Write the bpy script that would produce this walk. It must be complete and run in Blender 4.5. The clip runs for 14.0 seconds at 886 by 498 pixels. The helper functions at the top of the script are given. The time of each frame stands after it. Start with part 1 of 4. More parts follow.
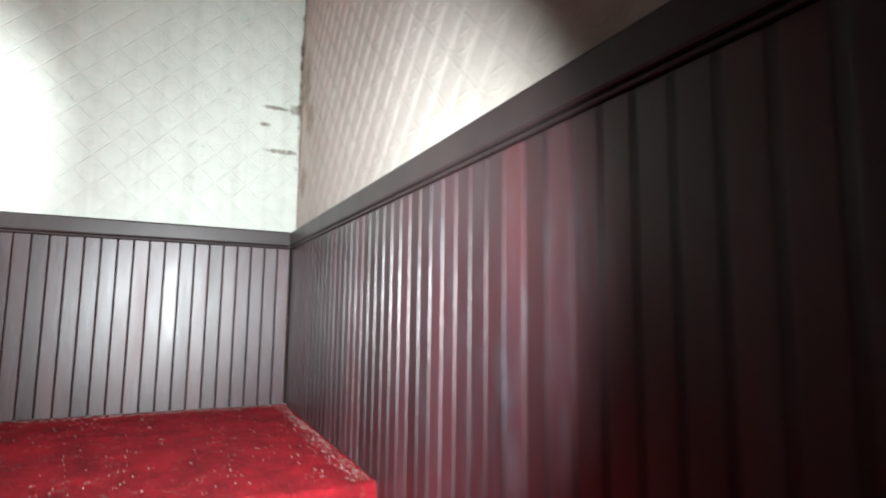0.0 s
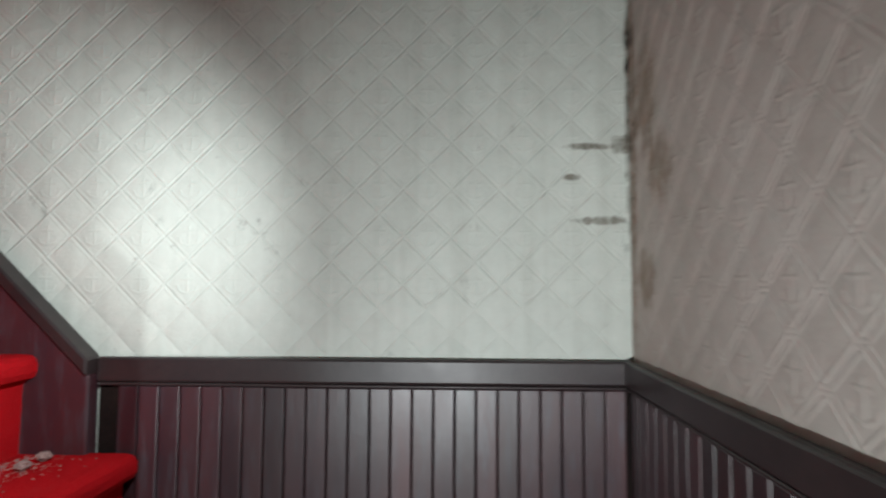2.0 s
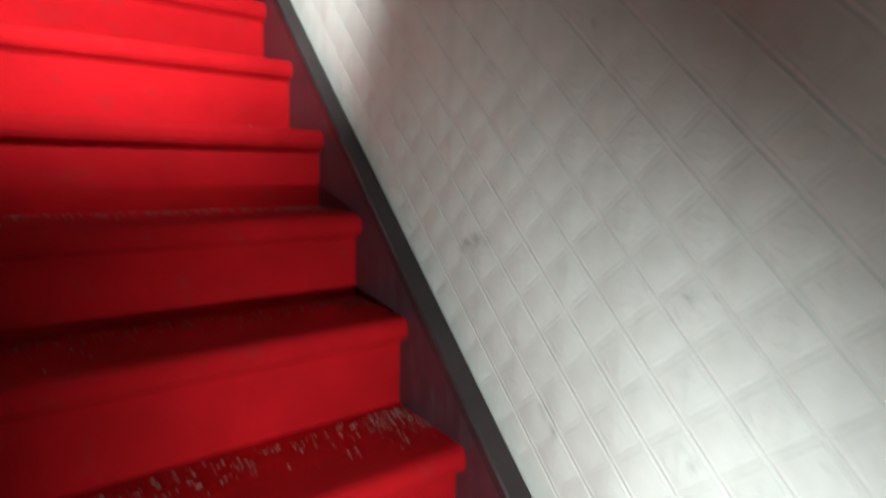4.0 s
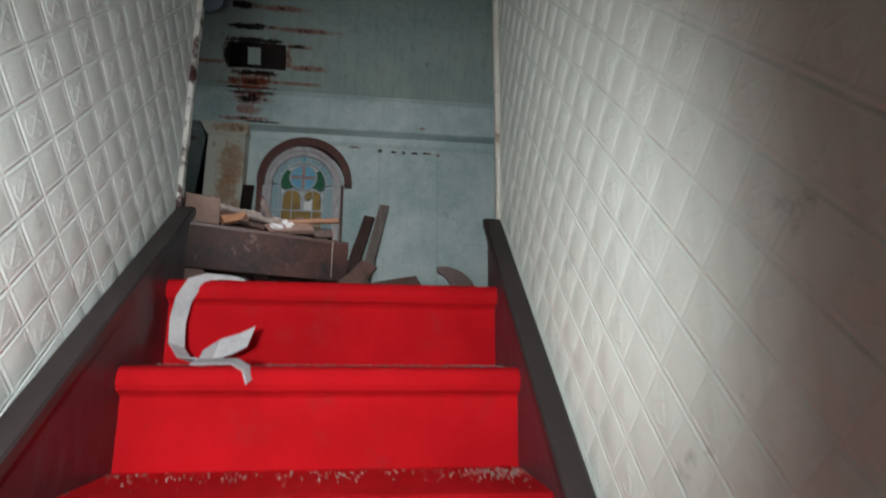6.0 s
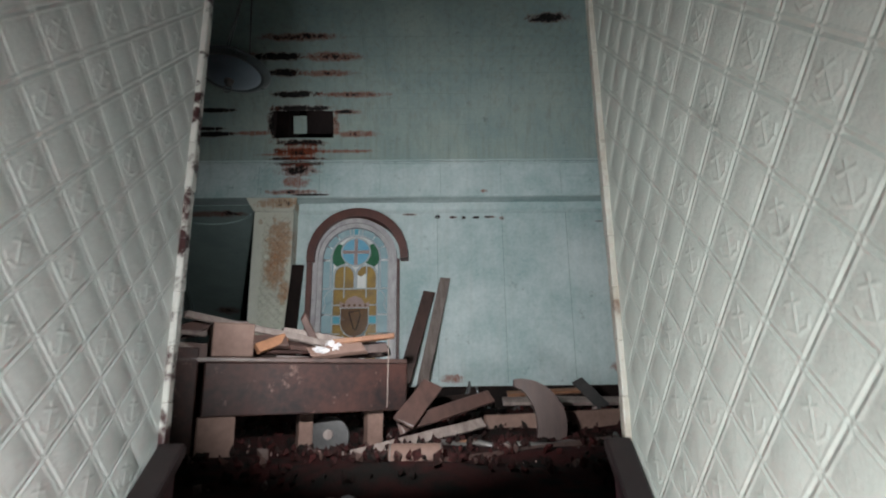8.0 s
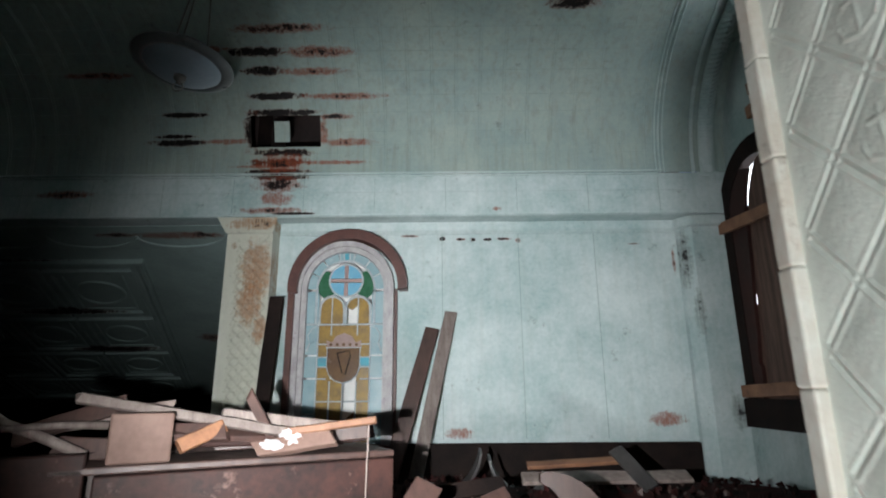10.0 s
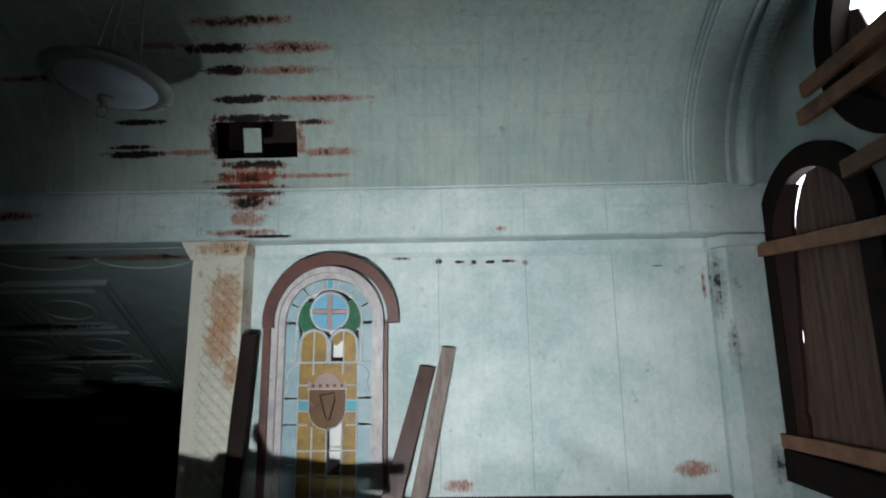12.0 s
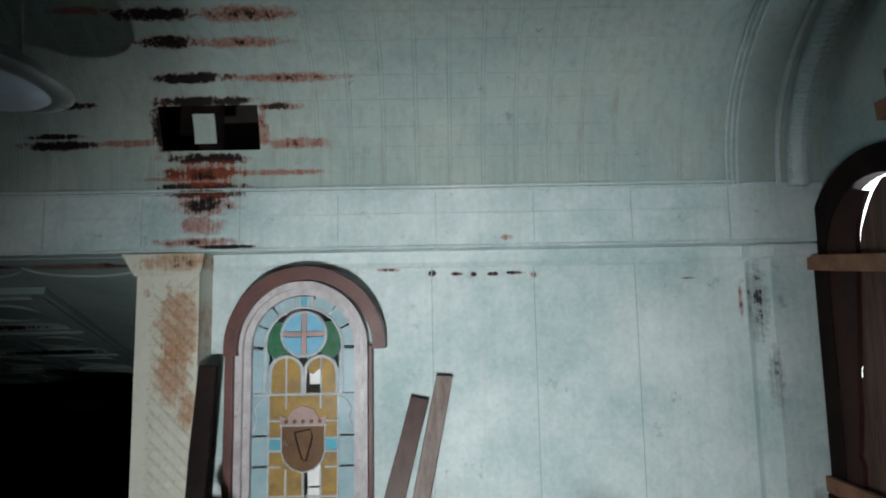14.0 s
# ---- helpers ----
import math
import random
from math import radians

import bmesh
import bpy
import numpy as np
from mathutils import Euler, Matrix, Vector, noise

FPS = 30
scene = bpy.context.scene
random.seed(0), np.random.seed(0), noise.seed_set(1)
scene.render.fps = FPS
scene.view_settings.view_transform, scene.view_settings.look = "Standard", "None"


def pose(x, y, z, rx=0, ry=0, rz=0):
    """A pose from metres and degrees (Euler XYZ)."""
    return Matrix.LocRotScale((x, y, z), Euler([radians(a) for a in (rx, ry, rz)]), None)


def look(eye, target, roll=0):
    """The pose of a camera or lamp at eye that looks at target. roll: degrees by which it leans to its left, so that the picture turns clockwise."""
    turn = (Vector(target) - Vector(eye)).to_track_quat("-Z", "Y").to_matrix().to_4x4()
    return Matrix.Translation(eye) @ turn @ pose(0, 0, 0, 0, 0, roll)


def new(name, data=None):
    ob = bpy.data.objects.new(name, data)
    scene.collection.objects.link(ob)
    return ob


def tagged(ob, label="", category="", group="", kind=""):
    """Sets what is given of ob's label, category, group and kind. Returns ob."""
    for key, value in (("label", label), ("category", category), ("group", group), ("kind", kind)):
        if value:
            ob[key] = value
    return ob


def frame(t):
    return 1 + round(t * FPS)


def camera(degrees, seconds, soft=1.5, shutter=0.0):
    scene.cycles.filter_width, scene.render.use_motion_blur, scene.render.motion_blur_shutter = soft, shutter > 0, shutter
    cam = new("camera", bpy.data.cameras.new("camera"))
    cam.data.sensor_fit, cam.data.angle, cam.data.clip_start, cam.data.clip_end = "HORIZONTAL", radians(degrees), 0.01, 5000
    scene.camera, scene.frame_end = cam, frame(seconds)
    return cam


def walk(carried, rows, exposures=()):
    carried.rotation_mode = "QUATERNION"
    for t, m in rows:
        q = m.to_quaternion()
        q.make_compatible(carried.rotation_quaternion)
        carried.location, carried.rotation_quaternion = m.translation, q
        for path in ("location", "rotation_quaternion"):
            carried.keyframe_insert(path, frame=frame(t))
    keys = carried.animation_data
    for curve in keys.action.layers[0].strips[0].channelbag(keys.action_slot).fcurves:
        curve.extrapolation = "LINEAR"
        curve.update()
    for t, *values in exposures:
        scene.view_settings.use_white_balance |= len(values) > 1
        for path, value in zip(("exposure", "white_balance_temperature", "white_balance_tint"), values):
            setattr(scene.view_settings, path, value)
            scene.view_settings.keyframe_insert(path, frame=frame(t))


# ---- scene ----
# Seconds, place, then yaw, pitch and roll in degrees.
PATH = [
    (0, -1.504, -2.229, -1.650, -116.48, 6.45, 0.73),
    (0.5, -1.214, -2.279, -1.589, -109.83, 6.76, 0.73),
    (1, -1.037, -2.293, -1.440, -100.38, 5.84, 0.83),
    (1.5, -0.871, -2.280, -1.316, -93.55, 5.70, 0.55),
    (2, -0.698, -2.248, -1.230, -88.80, 3.51, 0.36),
    (2.5, -0.572, -2.225, -1.088, -75.39, -6.64, -0.49),
    (3, -0.437, -2.188, -0.932, -59.57, -11.30, -0.34),
    (3.5, -0.302, -2.085, -0.837, -50.05, -10.88, 0.92),
    (4, -0.207, -1.926, -0.665, -36.76, -9.06, 1.41),
    (4.2, -0.172, -1.870, -0.590, -32.35, -7.02, 1.82),
    (6.5, 0.105, -1.208, -0.098, -4.19, 13.86, -0.42),
    (7, 0.059, -1.112, 0.009, -2.46, 14.41, -0.68),
    (7.5, 0.037, -0.987, 0.178, -1.21, 14.63, -0.45),
    (8, 0.073, -0.928, 0.300, -0.90, 13.89, -0.74),
    (8.5, 0.107, -0.762, 0.379, -1.15, 14.98, -0.80),
    (11, 0.125, -0.164, 0.741, 1.17, 13.30, -0.44),
    (11.5, 0.151, -0.076, 0.859, 1.21, 11.90, -0.58),
    (12, 0.176, 0.009, 1.033, 0.96, 10.95, -0.78),
    (12.5, 0.112, 0.106, 1.073, 0.73, 9.73, -0.78),
    (13, 0.096, 0.196, 1.225, 0.55, 8.40, -0.88),
    (13.5, 0.111, 0.316, 1.254, 0.19, 7.24, -0.92),
    (14, 0.147, 0.448, 1.409, -0.13, 5.86, -1.04),
]


def aim(yaw, pitch, roll):
    m = Euler((radians(90 + pitch), 0, radians(yaw))).to_matrix().to_4x4()
    return m @ pose(0, 0, 0, 0, 0, roll)


cam = camera(78.2, 14.0, soft=2.0, shutter=0.5)
walk(cam, [(t, Matrix.Translation((x, y, z)) @ aim(a, b, c)) for t, x, y, z, a, b, c in PATH],
     exposures=[(0, 0.45), (0.5, 0.0), (1.0, -0.55), (2.0, -0.65), (3.0, -0.75), (3.5, -0.7), (4.2, -0.35), (6.3, -1.15), (7.0, -1.1), (8.0, -0.4), (8.7, -0.15), (10.8, 0.45), (12.0, 0.35), (14, 0.25)])

# ---------------------------------------------------------------- light
world = bpy.data.worlds.new("sky")
scene.world = world
world.use_nodes = True
sky = world.node_tree.nodes.new("ShaderNodeTexSky")
sky.sky_type, sky.sun_disc, sky.sun_elevation, sky.sun_rotation = "NISHITA", False, radians(35), radians(90)
world.node_tree.links.new(sky.outputs[0], world.node_tree.nodes["Background"].inputs[0])
world.node_tree.nodes["Background"].inputs[1].default_value = 0.05


def torch(eye, target, watts, cone, blend, colour=(0.92, 0.98, 1.0), soft=0.012):
    """The walker's hand torch, at one of its stops on the way."""
    data = bpy.data.lights.new("torch", "SPOT")
    data.energy, data.spot_size, data.spot_blend, data.shadow_soft_size, data.color = watts, radians(cone), blend, soft, colour
    ob = new("torch_light", data)
    ob.matrix_world = look(eye, target)
    return ob


torch((-1.45, -2.16, -1.60), (0.43, -2.60, -1.60), 160, 84, 1.0)
torch((-0.20, -1.94, -1.09), (0.43, -1.24, -1.20), 42, 104, 1.0)
torch((-0.15, -1.24, -0.15), (0.0, 0.0, -0.02), 122, 112, 1.0, soft=0.06)
torch((-0.12, -0.06, 0.53), (0.08, 3.14, 0.80), 280, 86, 1.0, (0.95, 0.99, 1.0))

# ---------------------------------------------------------------- sizes
RISE, RUN, STEPS = 0.197, 0.202, 10
XW = 0.43                       # half the width of the stairwell
LAND = -STEPS * RISE            # landing level
YB = -2.611                     # back wall of the landing
YN = -(STEPS - 1) * RUN         # first nosing of the upper flight
RAIL = LAND + 0.584             # top of the dado rail
YR = -1.518                     # bend of the dado rail
JAMB = 0.128                    # end of the stair walls
X1 = XW - 0.93                  # landing edge over the lower flight
YL = -1.80                      # far wall of the lower flight
YW, YP = 3.143, 2.982           # window wall, beam and pilaster face
XE = 1.95                       # end wall with the boarded windows
BEAM, BAND = 1.672, 1.955
SLOPE = RISE / RUN


# ---------------------------------------------------------------- materials
def nodes(name):
    m = bpy.data.materials.new(name)
    m.use_nodes = True
    nt = m.node_tree
    return m, nt, nt.nodes["Principled BSDF"]


def add(nt, kind, **values):
    n = nt.nodes.new(kind)
    for k, v in values.items():
        n.inputs[k].default_value = v
    return n


def mixed(nt, fac, a, b):
    n = nt.nodes.new("ShaderNodeMix")
    n.data_type = "RGBA"
    for sock, v in ((n.inputs[0], fac), (n.inputs[6], a), (n.inputs[7], b)):
        if isinstance(v, bpy.types.NodeSocket):
            nt.links.new(v, sock)
        else:
            sock.default_value = v if isinstance(v, float) else (*v, 1)
    return n.outputs[2]


def maths(nt, op, a, b=0.0):
    n = nt.nodes.new("ShaderNodeMath")
    n.operation = op
    for sock, v in zip(n.inputs, (a, b)):
        if isinstance(v, bpy.types.NodeSocket):
            nt.links.new(v, sock)
        else:
            sock.default_value = v
    return n.outputs[0]


def ramp(nt, source, lo, hi):
    n = add(nt, "ShaderNodeMapRange")
    n.inputs["From Min"].default_value, n.inputs["From Max"].default_value = lo, hi
    nt.links.new(source, n.inputs["Value"])
    return n.outputs[0]


def coords(nt, scale=(1, 1, 1)):
    g = nt.nodes.new("ShaderNodeNewGeometry")
    m = nt.nodes.new("ShaderNodeMapping")
    m.inputs["Scale"].default_value = scale
    nt.links.new(g.outputs["Position"], m.inputs[0])
    return m.outputs[0]


def noisy(nt, vec, scale, detail=5.0, rough=0.55):
    n = add(nt, "ShaderNodeTexNoise", Scale=scale, Detail=detail, Roughness=rough)
    nt.links.new(vec, n.inputs["Vector"])
    return n.outputs[0]


def bumped(nt, bsdf, height, strength, distance):
    b = add(nt, "ShaderNodeBump", Strength=strength, Distance=distance)
    nt.links.new(height, b.inputs["Height"])
    nt.links.new(b.outputs[0], bsdf.inputs["Normal"])


def surface(name, base, second, rough, grain=60.0, blotch=3.0, stretch=(1, 1, 1), bump=0.3, depth=0.002, metal=0.0, spec=0.5, dirt=None, dirt_at=(0.6, 0.72), each=0.0):
    """Two tones broken up at two scales, with grain, dirt spots and relief."""
    m, nt, b = nodes(name)
    c = coords(nt, stretch)
    big, fine = noisy(nt, c, blotch, 4.0), noisy(nt, c, grain, 6.0, 0.65)
    col = mixed(nt, ramp(nt, maths(nt, "ADD", maths(nt, "MULTIPLY", big, 0.65), maths(nt, "MULTIPLY", fine, 0.35)), 0.36, 0.64), base, second)
    if dirt:
        spots = ramp(nt, maths(nt, "MULTIPLY", noisy(nt, c, blotch * 2.7, 8.0, 0.7), 1.0), *dirt_at)
        col = mixed(nt, spots, col, dirt)
    if each:
        info = nt.nodes.new("ShaderNodeObjectInfo")
        hsv = add(nt, "ShaderNodeHueSaturation")
        nt.links.new(maths(nt, "ADD", maths(nt, "MULTIPLY", info.outputs["Random"], each), 1 - each / 2), hsv.inputs["Value"])
        nt.links.new(col, hsv.inputs["Color"])
        col = hsv.outputs[0]
    nt.links.new(col, b.inputs["Base Color"])
    r = maths(nt, "ADD", maths(nt, "MULTIPLY", big, 0.25), rough - 0.125)
    nt.links.new(r, b.inputs["Roughness"])
    b.inputs["Metallic"].default_value = metal
    b.inputs["Specular IOR Level"].default_value = spec
    bumped(nt, b, fine, bump, depth)
    return m


def stained_paint(name, base, second, stains, rust=((0.23, 0.050, 0.019), (0.006, 0.003, 0.003)), plane="xz", streaks=0.12):
    """Old paint on pressed metal with rust patches: (across, up, half width, half height, how far burnt through)."""
    m, nt, b = nodes(name)
    c = coords(nt)
    big, fine = noisy(nt, c, 2.4, 6.0, 0.6), noisy(nt, c, 40.0, 6.0, 0.65)
    streak = noisy(nt, coords(nt, (26, 26, 1.5)), 1.0, 5.0, 0.6)
    col = mixed(nt, ramp(nt, maths(nt, "ADD", maths(nt, "MULTIPLY", big, 0.7), maths(nt, "MULTIPLY", fine, 0.3)), 0.36, 0.64), base, second)
    col = mixed(nt, maths(nt, "MULTIPLY", ramp(nt, streak, 0.48, 0.72), streaks), col, (0.20, 0.20, 0.15))
    col = mixed(nt, maths(nt, "MULTIPLY", ramp(nt, noisy(nt, c, 9.0, 8.0, 0.75), 0.61, 0.71), 0.5), col, (0.05, 0.05, 0.045))
    sep = nt.nodes.new("ShaderNodeSeparateXYZ")
    nt.links.new(c, sep.inputs[0])
    across, up = sep.outputs["XYZ".index(plane[0].upper())], sep.outputs["XYZ".index(plane[1].upper())]
    ragged = noisy(nt, coords(nt, (16, 16, 28)), 1.0, 9.0, 0.72)
    drip = noisy(nt, coords(nt, (70, 70, 3)), 1.0, 5.0, 0.7)
    edge = maths(nt, "ADD", maths(nt, "MULTIPLY", ragged, 3.2), maths(nt, "MULTIPLY", drip, 2.4))
    fibre = ramp(nt, noisy(nt, coords(nt, (150, 150, 30)), 1.0, 6.0, 0.75), 0.36, 0.62)
    for sx, sz, hw, hh, burnt in stains:
        dx = maths(nt, "DIVIDE", maths(nt, "ABSOLUTE", maths(nt, "SUBTRACT", across, sx)), hw)
        dz = maths(nt, "DIVIDE", maths(nt, "ABSOLUTE", maths(nt, "SUBTRACT", up, sz)), hh)
        d = maths(nt, "ADD", maths(nt, "MULTIPLY", dx, dx), maths(nt, "MULTIPLY", dz, dz))
        heat = maths(nt, "SUBTRACT", edge, maths(nt, "ADD", d, 1.9))
        col = mixed(nt, maths(nt, "MULTIPLY", ramp(nt, heat, -0.2, 0.6), maths(nt, "ADD", maths(nt, "MULTIPLY", fibre, 0.55), 0.42)), col, rust[0])
        if burnt:
            col = mixed(nt, ramp(nt, heat, 1.0 - burnt, 1.35 - burnt), col, rust[1])
    nt.links.new(col, b.inputs["Base Color"])
    nt.links.new(maths(nt, "ADD", maths(nt, "MULTIPLY", big, 0.3), 0.42), b.inputs["Roughness"])
    b.inputs["Specular IOR Level"].default_value = 0.25
    bumped(nt, b, maths(nt, "ADD", fine, maths(nt, "MULTIPLY", ragged, 0.6)), 0.35, 0.003)
    return m


TIN = surface("cream_pressed_tin_paint", (0.66, 0.69, 0.66), (0.55, 0.57, 0.54), 0.42, 45, 2.2, bump=0.25, depth=0.002, dirt=(0.20, 0.16, 0.11), dirt_at=(0.62, 0.78))
CHIPPED = surface("cream_paint_chipped_to_maroon", (0.60, 0.58, 0.54), (0.48, 0.45, 0.41), 0.45, 60, 6, bump=0.5, dirt=(0.045, 0.014, 0.014), dirt_at=(0.50, 0.56))
BEADPAINT = surface("cream_edge_paint_stained_brown", (0.62, 0.62, 0.57), (0.46, 0.40, 0.33), 0.45, 60, 5, bump=0.4, dirt=(0.16, 0.09, 0.06), dirt_at=(0.55, 0.68))
TIN_OLD = surface("browned_pressed_tin_paint", (0.50, 0.47, 0.43), (0.38, 0.34, 0.30), 0.45, 40, 2.4, bump=0.3, depth=0.002, dirt=(0.20, 0.15, 0.12), dirt_at=(0.58, 0.80))
MAHOGANY = surface("dark_varnished_wood", (0.029, 0.015, 0.020), (0.048, 0.013, 0.016), 0.40, 50, 6, (3, 3, 0.5), 0.35, 0.0010, spec=0.8, dirt=(0.050, 0.047, 0.056), dirt_at=(0.5, 0.75), each=0.8)
RAILWOOD = surface("worn_dark_rail_paint", (0.040, 0.027, 0.027), (0.022, 0.015, 0.016), 0.40, 60, 5, (1, 1, 1), 0.25, 0.001)
CARPET = surface("red_stair_carpet", (0.62, 0.008, 0.014), (0.44, 0.006, 0.010), 0.9, 260, 5, spec=0.1, bump=0.9, depth=0.005, dirt=(0.36, 0.03, 0.03), dirt_at=(0.56, 0.9))
DUSTY = surface("dusty_red_carpet", (0.44, 0.016, 0.028), (0.20, 0.012, 0.018), 0.95, 110, 14, bump=1.0, depth=0.012, dirt=(0.24, 0.16, 0.14), dirt_at=(0.58, 0.80), spec=0.15)
FLOORDIRT = surface("near_black_rubbish_floor", (0.020, 0.010, 0.009), (0.05, 0.012, 0.012), 0.95, 90, 3, spec=0.08, bump=0.9, depth=0.01, dirt=(0.012, 0.011, 0.010), dirt_at=(0.45, 0.6))
TEAL, TEAL2 = (0.56, 0.62, 0.62), (0.31, 0.415, 0.415)
HALLPAINT = stained_paint("pale_teal_wall_paint", TEAL, TEAL2, [(0.19, 0.335, 0.09, 0.035, 0), (1.46, 0.41, 0.11, 0.045, 0.0), (0.10, 1.565, 0.022, 0.016, 0.9), (0.22, 1.560, 0.035, 0.010, 0.5), (0.30, 1.556, 0.02, 0.014, 0.8), (0.40, 1.558, 0.03, 0.012, 0.9), (0.50, 1.562, 0.05, 0.010, 0.6), (0.60, 1.552, 0.02, 0.020, 0.4), (-0.12, 1.585, 0.06, 0.010, 0.5), (1.615, 1.40, 0.012, 0.09, 0.3), (1.36, 1.52, 0.05, 0.006, 0.5)])
BANDPAINT = stained_paint("pale_teal_band_paint", TEAL, TEAL2, [(-0.96, 1.945, 0.20, 0.022, 0.9), (-0.97, 1.90, 0.18, 0.06, 0.55), (-1.00, 1.722, 0.22, 0.022, 0.3), (-0.86, 1.698, 0.14, 0.012, 0.9), (-0.98, 1.80, 0.12, 0.05, 0), (0.45, 1.72, 0.03, 0.015, 0.0), (-2.35, 1.84, 0.20, 0.03, 0.3)])
VAULTPAINT = stained_paint("rust_eaten_vault_paint", (0.35, 0.405, 0.365), (0.235, 0.315, 0.31), [
    (-0.96, 2.045, 0.20, 0.034, 0.95), (-0.97, 1.985, 0.24, 0.022, 0.9), (-0.62, 2.045, 0.26, 0.016, 0.0), (-1.12, 2.02, 0.16, 0.012, 0.0),
    (-1.64, 2.185, 0.21, 0.024, 0.95), (-1.66, 2.225, 0.15, 0.014, 0.9), (-1.29, 2.190, 0.18, 0.018, 0.0), (-0.54, 2.180, 0.20, 0.026, 0.1),
    (-1.60, 2.355, 0.17, 0.018, 0.95), (-0.94, 2.365, 0.26, 0.024, 0.95), (-1.15, 2.26, 0.06, 0.13, 0.9), (-0.95, 2.115, 0.22, 0.030, 0.9), (-0.96, 2.04, 0.17, 0.07, 0.2), (-0.60, 2.340, 0.13, 0.018, 0.6), (-0.68, 2.25, 0.03, 0.09, 0.2),
    (-0.98, 2.456, 0.21, 0.022, 0.95), (-0.53, 2.452, 0.30, 0.020, 0.1), (-1.04, 2.574, 0.15, 0.022, 0.85), (-0.72, 2.572, 0.22, 0.018, 0.1),
    (-1.06, 2.652, 0.22, 0.020, 0.9), (-0.67, 2.650, 0.24, 0.022, 0.3), (-1.36, 2.664, 0.14, 0.012, 0.0), (-0.87, 2.727, 0.30, 0.016, 0.5), (0.88, 2.784, 0.16, 0.016, 0.8), (-2.1, 2.56, 0.24, 0.017, 0.3)], streaks=0.4)
PILPAINT = stained_paint("rusted_pilaster_paint", (0.56, 0.56, 0.48), (0.46, 0.46, 0.40), [(-1.07, 1.32, 0.11, 0.20, 0), (-1.10, 1.12, 0.08, 0.16, 0), (-1.02, 0.95, 0.05, 0.10, 0), (-1.08, 1.63, 0.18, 0.05, 0.1), (-1.22, 1.49, 0.02, 0.03, 0.7)], rust=((0.33, 0.17, 0.085), (0.03, 0.02, 0.015)))
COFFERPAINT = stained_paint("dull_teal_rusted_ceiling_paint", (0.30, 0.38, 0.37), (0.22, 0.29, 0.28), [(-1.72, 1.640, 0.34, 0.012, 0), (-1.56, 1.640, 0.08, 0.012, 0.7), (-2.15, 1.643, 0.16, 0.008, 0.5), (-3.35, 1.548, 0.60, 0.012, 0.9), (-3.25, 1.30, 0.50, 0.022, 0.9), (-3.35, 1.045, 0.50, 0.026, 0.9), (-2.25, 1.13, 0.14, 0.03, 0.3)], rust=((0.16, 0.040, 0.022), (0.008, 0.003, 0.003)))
# Blackened wood; also paints the closing walls of the side space as unlit.
BLACKWOOD_AND_SHADE = surface("blackened_wood_and_unlit_walls", (0.008, 0.006, 0.006), (0.022, 0.014, 0.012), 0.7, 60, 4, (2, 2, 2), 0.5, 0.002, spec=0.08)
BROWNWOOD = surface("dark_brown_board", (0.075, 0.040, 0.033), (0.038, 0.021, 0.018), 0.5, 30, 3, (8, 8, 0.8), 0.4, 0.001, each=0.5)
GREYWOOD = surface("weathered_pale_board", (0.25, 0.20, 0.18), (0.12, 0.085, 0.075), 0.65, 26, 3, (9, 9, 0.6), 0.5, 0.002, each=0.4)
ORANGEWOOD = surface("raw_orange_lumber", (0.27, 0.125, 0.065), (0.14, 0.062, 0.036), 0.6, 30, 3, (3, 3, 3), 0.4, 0.001, dirt=(0.06, 0.03, 0.02), each=0.4)
PLY = surface("rotten_plywood", (0.15, 0.080, 0.056), (0.05, 0.026, 0.021), 0.75, 16, 3, (11, 11, 0.8), 0.5, 0.002, dirt=(0.02, 0.012, 0.01), dirt_at=(0.55, 0.7))
HOODDARK = surface("charred_red_brown_wood", (0.022, 0.010, 0.009), (0.045, 0.018, 0.015), 0.6, 40, 5, bump=0.5, depth=0.001, spec=0.2)
HOOD = surface("red_brown_hood_wood", (0.115, 0.045, 0.036), (0.065, 0.025, 0.022), 0.5, 40, 5, bump=0.4, depth=0.001)
FRAMEPAINT = surface("greyed_window_frame_paint", (0.46, 0.44, 0.44), (0.30, 0.27, 0.28), 0.5, 60, 12, (2, 2, 1), 0.4, 0.001, dirt=(0.12, 0.07, 0.06))
LEAD = surface("pale_lead_came", (0.48, 0.51, 0.52), (0.33, 0.37, 0.40), 0.45, 90, 20, bump=0.2)
CLOTH = surface("torn_white_cloth", (0.52, 0.50, 0.50), (0.36, 0.34, 0.35), 0.9, 140, 12, bump=0.5)
METAL = surface("dull_grey_metal", (0.20, 0.19, 0.18), (0.11, 0.10, 0.095), 0.45, 60, 8, metal=0.6, bump=0.3)
LEATHER = surface("black_warped_board", (0.022, 0.021, 0.022), (0.05, 0.045, 0.044), 0.4, 60, 8, bump=0.4)
ENAMEL = surface("pale_blue_lamp_glass", (0.34, 0.42, 0.50), (0.27, 0.34, 0.41), 0.4, 50, 6, bump=0.1)
RIMGLASS = surface("dusty_grey_rim_glass", (0.16, 0.18, 0.19), (0.10, 0.115, 0.12), 0.3, 50, 6, bump=0.1)
SCUFFED = surface("scuffed_brown_black_varnish", (0.012, 0.008, 0.008), (0.048, 0.020, 0.016), 0.6, 40, 5, bump=0.6, spec=0.2, dirt=(0.15, 0.09, 0.075), dirt_at=(0.60, 0.72))
CARDBOARD = surface("brown_card", (0.16, 0.095, 0.075), (0.10, 0.056, 0.044), 0.75, 40, 5, bump=0.4)
GRIT = surface("plaster_grit", (0.36, 0.25, 0.23), (0.18, 0.10, 0.09), 0.9, 200, 60, bump=0.3)
